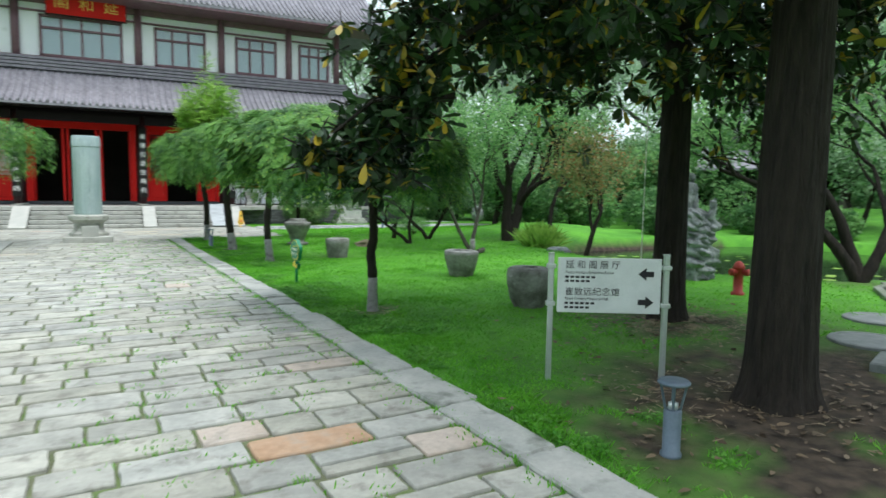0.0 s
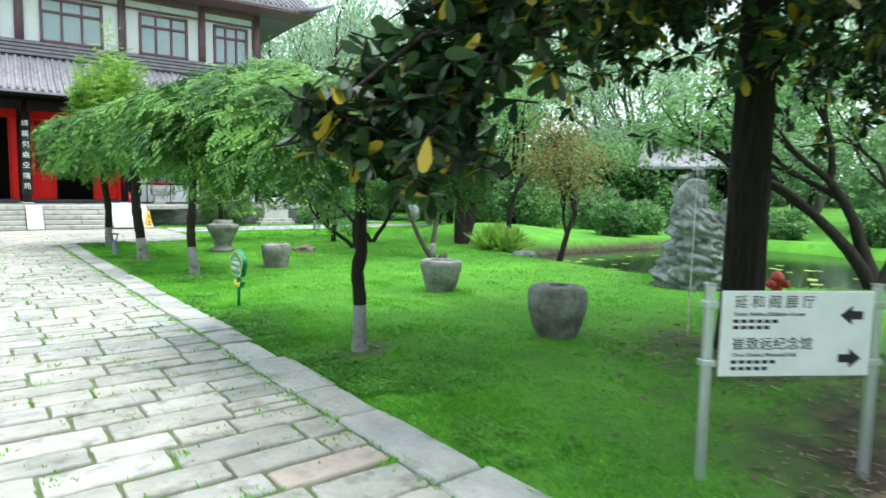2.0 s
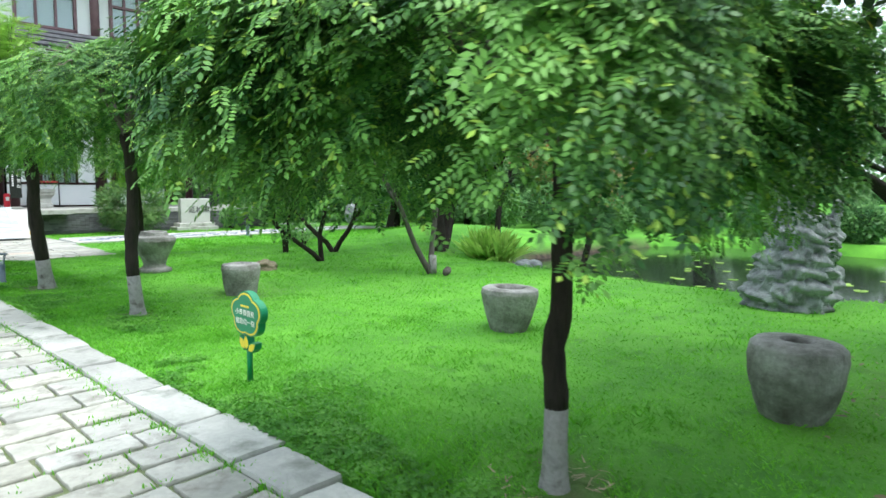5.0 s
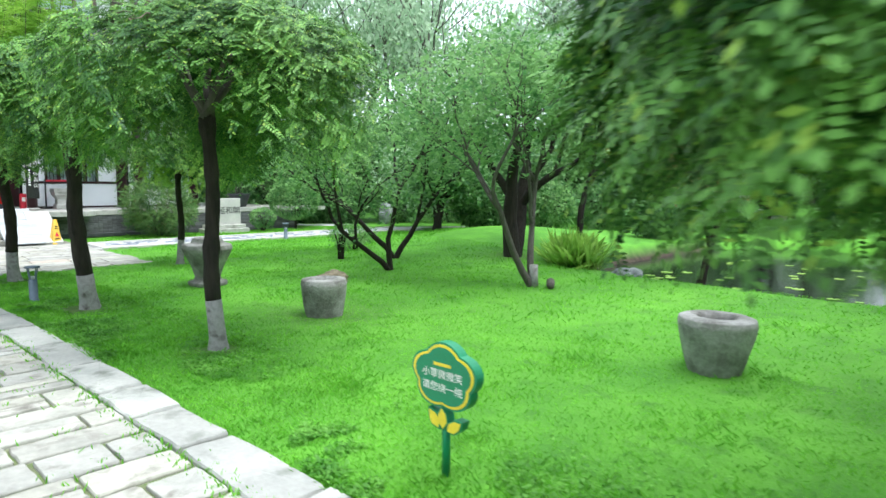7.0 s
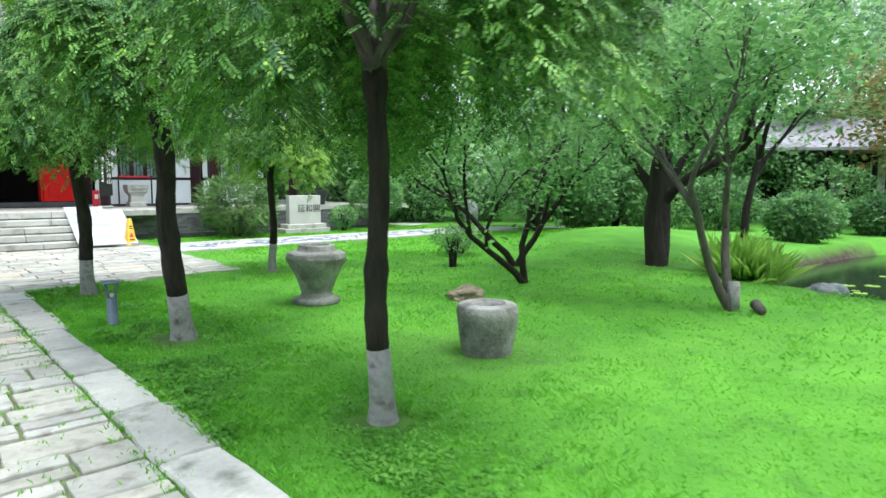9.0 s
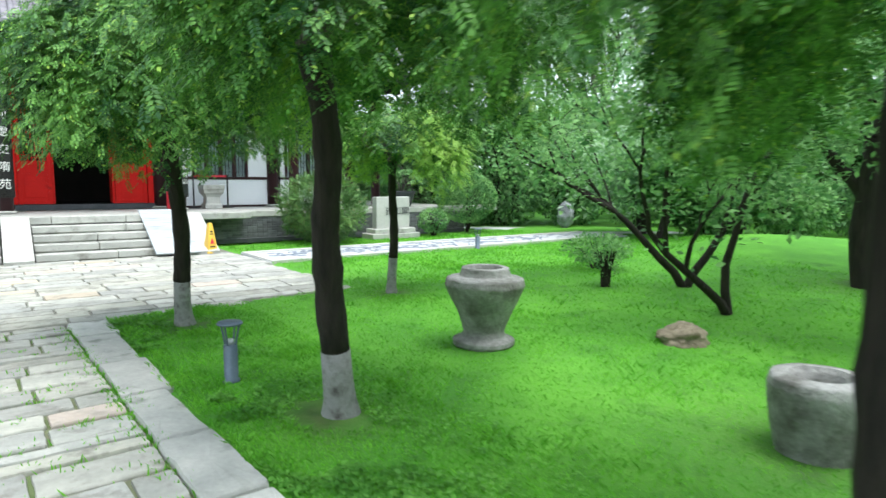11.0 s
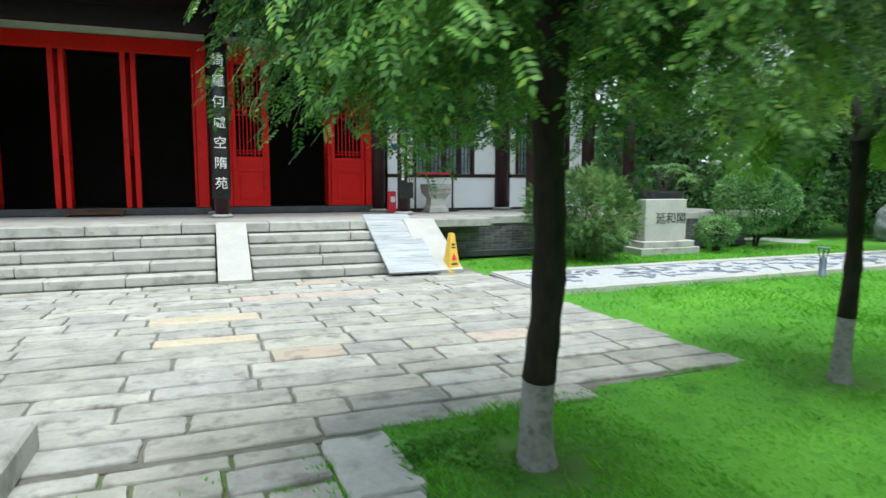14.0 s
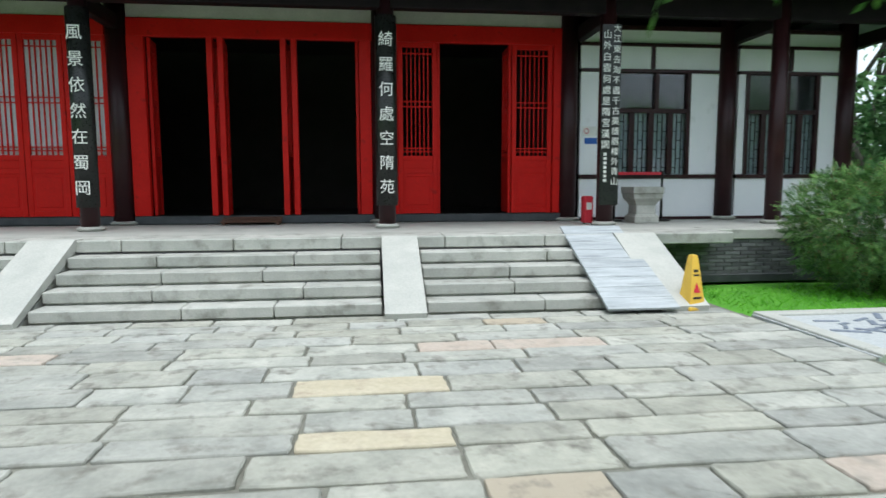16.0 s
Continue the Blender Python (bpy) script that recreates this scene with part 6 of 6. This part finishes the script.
def arrow_board():
    t = thing("arrow_board", "dark brown notice board with a white turning arrow", "sign", at=pose(13.75, 6.0, 0.03, 0, 0, -62))
    part("panel", Geo().box((0, 0, 0.36), (0.72, 0.03, 0.60), 0.006), dark_wood, t)
    for x in (-0.36, 0.36):
        part("post", Geo().box((x, 0.0, 0.34), (0.06, 0.07, 0.70), 0.008), dark_wood, t)
        part("foot", Geo().box((x, 0, 0.015), (0.07, 0.36, 0.035), 0.006), dark_wood, t)
    part("rail", Geo().box((0, 0, 0.68), (0.80, 0.08, 0.05), 0.008), dark_wood, t)
    poly = [(0.10, 0.22), (0.10, 0.44), (-0.06, 0.44), (-0.06, 0.51), (-0.20, 0.40), (-0.06, 0.29), (-0.06, 0.36), (0.02, 0.36), (0.02, 0.22)]
    part("arrow", Geo().prism(poly, -0.0165, -0.0195, Matrix(((1, 0, 0, 0), (0, 0, 1, 0), (0, 1, 0, 0), (0, 0, 0, 1)))), white_paint, t, "white turning arrow")
    for x, z in ((-0.27, 0.58), (0.27, 0.58), (-0.27, 0.14), (0.27, 0.14)):
        part("corner_mark", Geo().box((x, -0.0175, z), (0.08, 0.003, 0.05)), white_paint, t)


arrow_board()


def pond_lamp():
    t = thing("lamp_post", "slim grey lamp post with a short bracket by the pond", "lamp post", at=pose(14.0, 6.62, -0.03))
    part("plinth", Geo().lathe([(0.11, 0), (0.11, 0.04), (0.085, 0.06), (0.085, 0.62), (0.06, 0.68)], 16), post_grey, t, smooth=True)
    part("pole", Geo().tube([(0, 0, 0.66), (0, 0, 3.35)], [0.055, 0.042], 14), post_grey, t, smooth=True)
    part("cap", Geo().lathe([(0.06, 3.33), (0.06, 3.38), (0.02, 3.42), (0.0, 3.42)], 14), post_grey, t, smooth=True)
    part("bracket", Geo().tube([(0, 0, 3.12), (0.25, -0.25, 3.14), (0.55, -0.5, 3.12)], [0.022, 0.02, 0.018], 8), post_grey, t, smooth=True)
    part("lantern", Geo().lathe([(0.03, 3.13), (0.12, 3.08), (0.12, 3.02), (0.05, 2.96)], 16, pose(0.55, -0.5, 0)), post_grey, t, smooth=True)


pond_lamp()
solid("stone_edging", Geo().box((0, 0, -0.02), (1.6, 0.4, 0.12), 0.015), kerb_mat, "pale stone edging of a side path", "edging", at=pose(4.35, 1.72, 0, 0, 0, 7), kind="structure")


def stone_pillar():
    t = thing("stone_pillar", "bluish weathered marble pillar on a moulded stone base", "pillar", at=pose(-0.65, 20.35, 0))
    part("base_slab", Geo().box((0, 0, 0.07), (1.2, 1.2, 0.18), 0.02), step_mat, t)
    part("base_block", Geo().lathe([(0.50, 0.16), (0.50, 0.24), (0.40, 0.30), (0.37, 0.36), (0.37, 0.52), (0.46, 0.58), (0.50, 0.62), (0.50, 0.72), (0.42, 0.76)], 8), step_mat, t, "moulded octagonal base")
    part("shaft", Geo().lathe([(0.345, 0.76), (0.35, 0.8), (0.345, 2.62), (0.36, 2.64), (0.36, 2.72), (0.345, 2.90), (0.33, 2.93)], 16), pillar_mat, t, "bluish marble shaft")
    part("plaque", Geo().box((0.05, -0.56, 0.31), (0.42, 0.05, 0.30), 0.01, pose(0, 0, 0)), slab_mat, t, "small pale stone plaque")


stone_pillar()


def caution_cone(label, at):
    t = thing("caution_cone", label, "cone", group="yellow caution cones", at=at)
    part("base", Geo().box((0, 0, 0.02), (0.26, 0.26, 0.05), 0.012), cone_mat, t)
    v = [(sx * w, sy * w, z) for w, z in ((0.105, 0.04), (0.045, 0.56), (0.035, 0.62), (0.03, 0.63)) for sx, sy in ((-1, -1), (1, -1), (1, 1), (-1, 1))]
    f = [(j * 4 + i, j * 4 + (i + 1) % 4, (j + 1) * 4 + (i + 1) % 4, (j + 1) * 4 + i) for j in range(3) for i in range(4)] + [(12, 13, 14, 15)]
    part("body", Geo().add(v, f), cone_mat, t)
    for z, w, h in ((0.45, 0.06, 0.03), (0.40, 0.075, 0.02), (0.14, 0.11, 0.025)):
        part("printed_mark", Geo().box((0, -0.105 + 0.115 * (z - 0.04) - 0.0035, z), (w, 0.004, h)), ink_paint, t, "dark printed mark")
    part("red_mark", Geo().add([(-0.05, -0.0925, 0.20), (0.05, -0.0925, 0.20), (0, -0.0755, 0.32)], [(0, 1, 2)]), strap_red, t, "red warning triangle")


caution_cone("yellow square caution cone at the foot of the ramp", pose(4.47, 26.40, 0, 0, 0, 12))
caution_cone("yellow square caution cone beside the notice board", pose(13.9, 6.36, 0.035, 0, 0, -55))


def veranda_things():
    urn = thing("stone_basin", "carved square stone basin on the veranda", "stone basin", at=pose(5.55, 30.2, PLAT_Z))
    part("pedestal", Geo().lathe([(0.31, 0), (0.31, 0.10), (0.25, 0.15), (0.24, 0.30), (0.29, 0.36)], 4, pose(0, 0, 0, 0, 0, 45)), step_mat, urn)
    part("bowl", Geo().lathe([(0.29, 0.36), (0.36, 0.42), (0.37, 0.50), (0.39, 0.51), (0.39, 0.62), (0.33, 0.62), (0.30, 0.54), (0.02, 0.52)], 4, pose(0, 0, 0, 0, 0, 45)), step_mat, urn)
    for x in (5.18, 6.08):
        st = thing("barrier_post", "black barrier post with a round base", "barrier post", group="rope barrier on the veranda", at=pose(x, 30.55, PLAT_Z))
        part("base", Geo().lathe([(0.16, 0), (0.16, 0.02), (0.03, 0.04)], 20), black_lacquer, st, smooth=True)
        part("pole", Geo().tube([(0, 0, 0.02), (0, 0, 0.90)], [0.022, 0.022], 10), black_lacquer, st, smooth=True)
    solid("barrier_belt", Geo().box((5.63, 30.55, PLAT_Z + 0.86), (0.9, 0.012, 0.05)), strap_red, "red belt between two barrier posts", "barrier belt")
    ext = thing("extinguisher_box", "red fire extinguisher box against the column", "extinguisher", at=pose(4.47, 29.98, PLAT_Z))
    part("body", Geo().box((0, 0, 0.24), (0.15, 0.2, 0.46), 0.02), strap_red, ext)
    part("label_plate", Geo().box((0, -0.103, 0.3), (0.09, 0.005, 0.12)), white_paint, ext)
    mat = thing("door_step", "worn brown wooden step before the open doors", "door step", at=pose(-1.25, 30.72, PLAT_Z))
    for k in range(3):
        part("board", Geo().box((0, -0.11 + 0.11 * k, 0.05 + 0.03 * k), (1.0, 0.105, 0.03), 0.005), mat_brown, mat)
    for x in (-0.45, 0.45):
        part("runner", Geo().box((x, 0, 0.03), (0.05, 0.32, 0.06)), mat_brown, mat)
    nz = thing("wall_notice", "white notice with a blue plate on the plaster wall", "notice", at=pose(4.88, WALL_Y + 0.005, 2.32))
    part("notice", Geo().box((0, 0, 0.10), (0.34, 0.008, 0.17)), white_paint, nz)
    part("ring", Geo().lathe([(0.05, 0), (0.05, 0.004), (0.038, 0.004), (0.038, 0)], 20, pose(-0.09, -0.004, 0.10, 90, 0, 0), 0, False), strap_red, nz, "red prohibition ring")
    part("blue_plate", Geo().box((0.0, 0, -0.08), (0.24, 0.008, 0.11)), blue_plate, nz, "blue information plate")


veranda_things()


def stele():
    t = thing("stone_stele", "pale stone name stele on a stepped plinth beside the path", "stele", at=pose(9.47, 27.45, 0, 0, 0, 0))
    part("plinth", Geo().box((0, 0, 0.06), (1.45, 0.62, 0.16), 0.015), step_mat, t)
    part("plinth", Geo().box((0, 0, 0.20), (1.25, 0.50, 0.13), 0.015), step_mat, t)
    part("slab", Geo().box((0, 0, 0.68), (1.02, 0.24, 0.84), 0.012), slab_mat, t)
    ob = part("characters", lettering("延和閣", 0.25, ink_paint), ink_paint, t, "dark carved characters")
    ob.matrix_basis = pose(0.12, -0.122, 0.70, 90, 0, 0)


stele()


def cut_log():
    """A short sawn log lying by the limewashed trunk."""
    t = thing("cut_log", "short sawn grey log lying on the lawn beside a tree", "log", at=pose(8.22, 13.66, 0.055, 0, 0, 35))
    part("bark", Geo().tube([(-0.14, 0, 0), (-0.05, 0.01, 0.005), (0.06, 0, 0.008), (0.14, 0.01, 0.02)], [0.055, 0.062, 0.06, 0.066], 14), bark_grey, t, smooth=True)
    part("sawn_end", Geo().lathe([(0.055, 0), (0.055, 0.006), (0.02, 0.008)], 14, pose(0.141, 0.01, 0.02, 0, 90, 0)), twig_mat, t, "pale sawn end")


cut_log()


def potted_palm():
    t = thing("potted_palm", "fan palm in a large dark pot on the platform", "potted plant", at=pose(10.6, 28.75, PLAT_Z))
    part("pot", Geo().lathe([(0.26, 0), (0.34, 0.25), (0.40, 0.42), (0.42, 0.46), (0.38, 0.46), (0.34, 0.40), (0.02, 0.38)], 28), sill_mat, t, "dark glazed pot", True)
    r = np.random.default_rng(9)
    stems, P, X = Geo(), [], []
    for i in range(22):
        a, e = r.uniform(0, 6.28), r.uniform(0.3, 1.2)
        tip = np.array([math.cos(a) * 0.5 * math.cos(e), math.sin(a) * 0.5 * math.cos(e), 0.6 + 0.55 * math.sin(e)])
        stems.tube([(0, 0, 0.38), tuple(tip * 0.6 + np.array([0, 0, 0.1])), tuple(tip)], [0.01, 0.007, 0.005], 5)
        for k in range(13):
            P.append(tip)
            X.append([math.cos(a + (k - 6) * 0.22), math.sin(a + (k - 6) * 0.22), -0.15 - 0.05 * abs(k - 6)])
    P, X = np.array(P), np.array(X)
    v, q = scatter([(0, 0, 0), (0.5, 0.04, 0.02), (1, 0, -0.1), (0.5, -0.04, 0.02)], [(0, 1, 2, 3)], P, X, np.tile([0, 0, 1.0], (len(P), 1)), r.uniform(0.3, 0.42, len(P)))
    part("fronds", fast_mesh("fronds", v, q, mid_leaf), mid_leaf, t)
    part("stalk", stems, bark_grey, t)


potted_palm()


def far_pavilion():
    t = thing("waterside_pavilion", "small white-walled pavilion across the pond among trees", "building", at=pose(27.0, 19.0, 0.2, 0, 0, -60))
    part("terrace", Geo().box((0, 0, 0.2), (5, 3, 0.5), 0.02), step_mat, t)
    for x in (-2.1, -0.7, 0.7, 2.1):
        part("post", Geo().tube([(x, -1.3, 0.4), (x, -1.3, 2.6)], [0.09, 0.09], 10), dark_wood, t)
    part("back_wall", Geo().box((0, 1.2, 1.5), (4.6, 0.15, 2.2)), dark_wood, t)
    for x in (-1.4, 0.0, 1.4):
        part("wall_panel", Geo().box((x, 1.1, 1.5), (0.5, 0.06, 1.6)), plaster_mat, t)
    part("railing", Geo().box((0, -1.3, 0.9), (4.4, 0.06, 0.08)), dark_wood, t)
    part("roof", Geo().prism([(-2.2, 2.55), (0, 3.7), (2.2, 2.55), (2.2, 2.45), (-2.2, 2.45)], -3.0, 3.0, Matrix(((0, 0, 1, 0), (1, 0, 0, 0), (0, 1, 0, 0), (0, 0, 0, 1)))), tile_mat, t, "grey tiled roof")


far_pavilion()


def litter():
    """Fallen magnolia leaves on the bare soil, and broad-leaved weeds in the lawn near the kerb."""
    r = np.random.default_rng(61)
    P = []
    for px, py, s, n in ((4.55, 3.05, 0.8, 420), (6.16, 5.68, 0.7, 600), (3.9, 3.2, 1.0, 140)):
        d = r.normal(0, 1, (n, 2)) * s
        P += [(px + a, py + b, 0.012 + r.uniform(0, 0.015)) for a, b in d if a * a + b * b > 0.09 and not in_paving(px + a, py + b)]
    P = np.array(P)
    n = len(P)
    v, q = scatter(*OBOVATE, P, np.stack([r.normal(0, 1, n), r.normal(0, 1, n), r.normal(0, 0.1, n)], -1), np.array([0, 0, 1.0]) + r.normal(0, 0.25, (n, 3)), r.uniform(0.04, 0.10, n))
    tagged(new("fallen_leaves", fast_mesh("fallen_leaves", v, q, dry_leaf)), "dry pale brown fallen leaves under the magnolias", "leaves", kind="stuff")
    P = []
    for px, py, sx, n in ((6.0, 5.45, 0.42, 2200), (4.1, 3.35, 0.35, 320), (3.0, 7.6, 0.16, 160)):
        for a, b in r.normal(0, sx, (n, 2)):
            if a * a + b * b > 0.03 and noise.noise((px + a * 3, py + b * 3, 5)) > -0.12:
                P.append((px + a, py + b, 0.01 + r.uniform(0, 0.02)))
    P = np.array(P)
    n = len(P)
    v, q = scatter([(0, -0.06, 0), (0, 0.06, 0), (1, 0.04, 0.05), (1, -0.04, 0.05)], [(0, 1, 2, 3)], P, np.stack([r.normal(0, 1, n), r.normal(0, 1, n), r.normal(0, 0.12, n)], -1), np.array([0, 0, 1.0]) + r.normal(0, 0.2, (n, 3)), r.uniform(0.03, 0.085, n))
    tagged(new("straw", fast_mesh("straw", v, q, straw_leaf)), "pale dry straw and twigs round the tree feet", "straw", kind="stuff")
    W = []
    while len(W) < 24000:
        y = r.uniform(2.0, 20.3)
        x = kerb_x(y) + abs(r.normal(0, 0.55)) + 0.02
        if noise.noise((x * 1.1, y * 0.8, 4)) + 0.25 * noise.noise((x * 5, y * 5, 2)) > 0.02 and bare(x, y) < 0.4:
            W.append((x, y, r.uniform(0.01, 0.03) + 0.05 * max(0.0, noise.noise((x * 6, y * 6, 9)))))
    W = np.array(W)
    n = len(W)
    v, q = scatter(*SIMPLE, W, np.stack([r.normal(0, 1, n), r.normal(0, 1, n), r.normal(0.1, 0.3, n)], -1), np.array([0, 0, 1.0]) + r.normal(0, 0.3, (n, 3)), r.uniform(0.018, 0.045, n))
    tagged(new("clover", fast_mesh("clover", v, q, weed_leaf)), "patches of broad-leaved weeds in the lawn beside the kerb", "weeds", kind="stuff")


litter()
solid("support_cable", Geo().tube([(6.43, 6.42, -0.02), (6.42, 6.40, 1.6), (6.40, 6.36, 4.6)], [0.007, 0.007, 0.007], 6), white_paint, "thin pale cable running up beside the magnolia", "cable")


def side_path():
    """Narrow stone setts of the path to the pond, with a kerb along the lawn."""
    t = thing("pavement", "damp grey stone path with mossy joints and a narrow kerb", "path", kind="structure")
    r = random.Random(77)
    u, w = Vector((4.5, 3.17, 0)).normalized(), Vector((3.17, -4.5, 0)).normalized()
    o = Vector((6.9, 2.85, 0))
    shapes = [Geo().box((0, 0, -0.02), (ln - 0.018, 0.262, 0.09 + 0.006 * k), 0.006).mesh("sett", side_stone) for k, ln in enumerate((0.56, 0.56, 0.56, 0.56))]
    turn = math.degrees(math.atan2(u.y, u.x))
    for j in range(22):
        for i in range(-4, 17):
            p = o + u * (0.56 * i + 0.28 * (j % 2)) + w * (0.30 + 0.275 * j)
            if not in_side_path(p.x, p.y):
                continue
            ob = new("sett", shapes[r.randrange(4)])
            ob.parent = t
            ob.matrix_basis = pose(p.x, p.y, r.uniform(-0.006, 0.006), r.uniform(-0.5, 0.5), r.uniform(-0.5, 0.5), turn)
    edge = [Vector((6.9, 2.85, 0)), Vector((11.4, 6.02, 0)), Vector((13.9, 6.5, 0))]
    for a, b in zip(edge, edge[1:]):
        n = max(1, round((b - a).length / 0.7))
        for i in range(n):
            p = a.lerp(b, (i + 0.5) / n)
            part("kerbstone", Geo().box((0, 0, 0), ((b - a).length / n - 0.012, 0.12, 0.12), 0.008, pose(p.x, p.y, -0.005 + r.uniform(-0.004, 0.004), 0, 0, math.degrees(math.atan2(b.y - a.y, b.x - a.x)))), side_stone, t)


side_path()
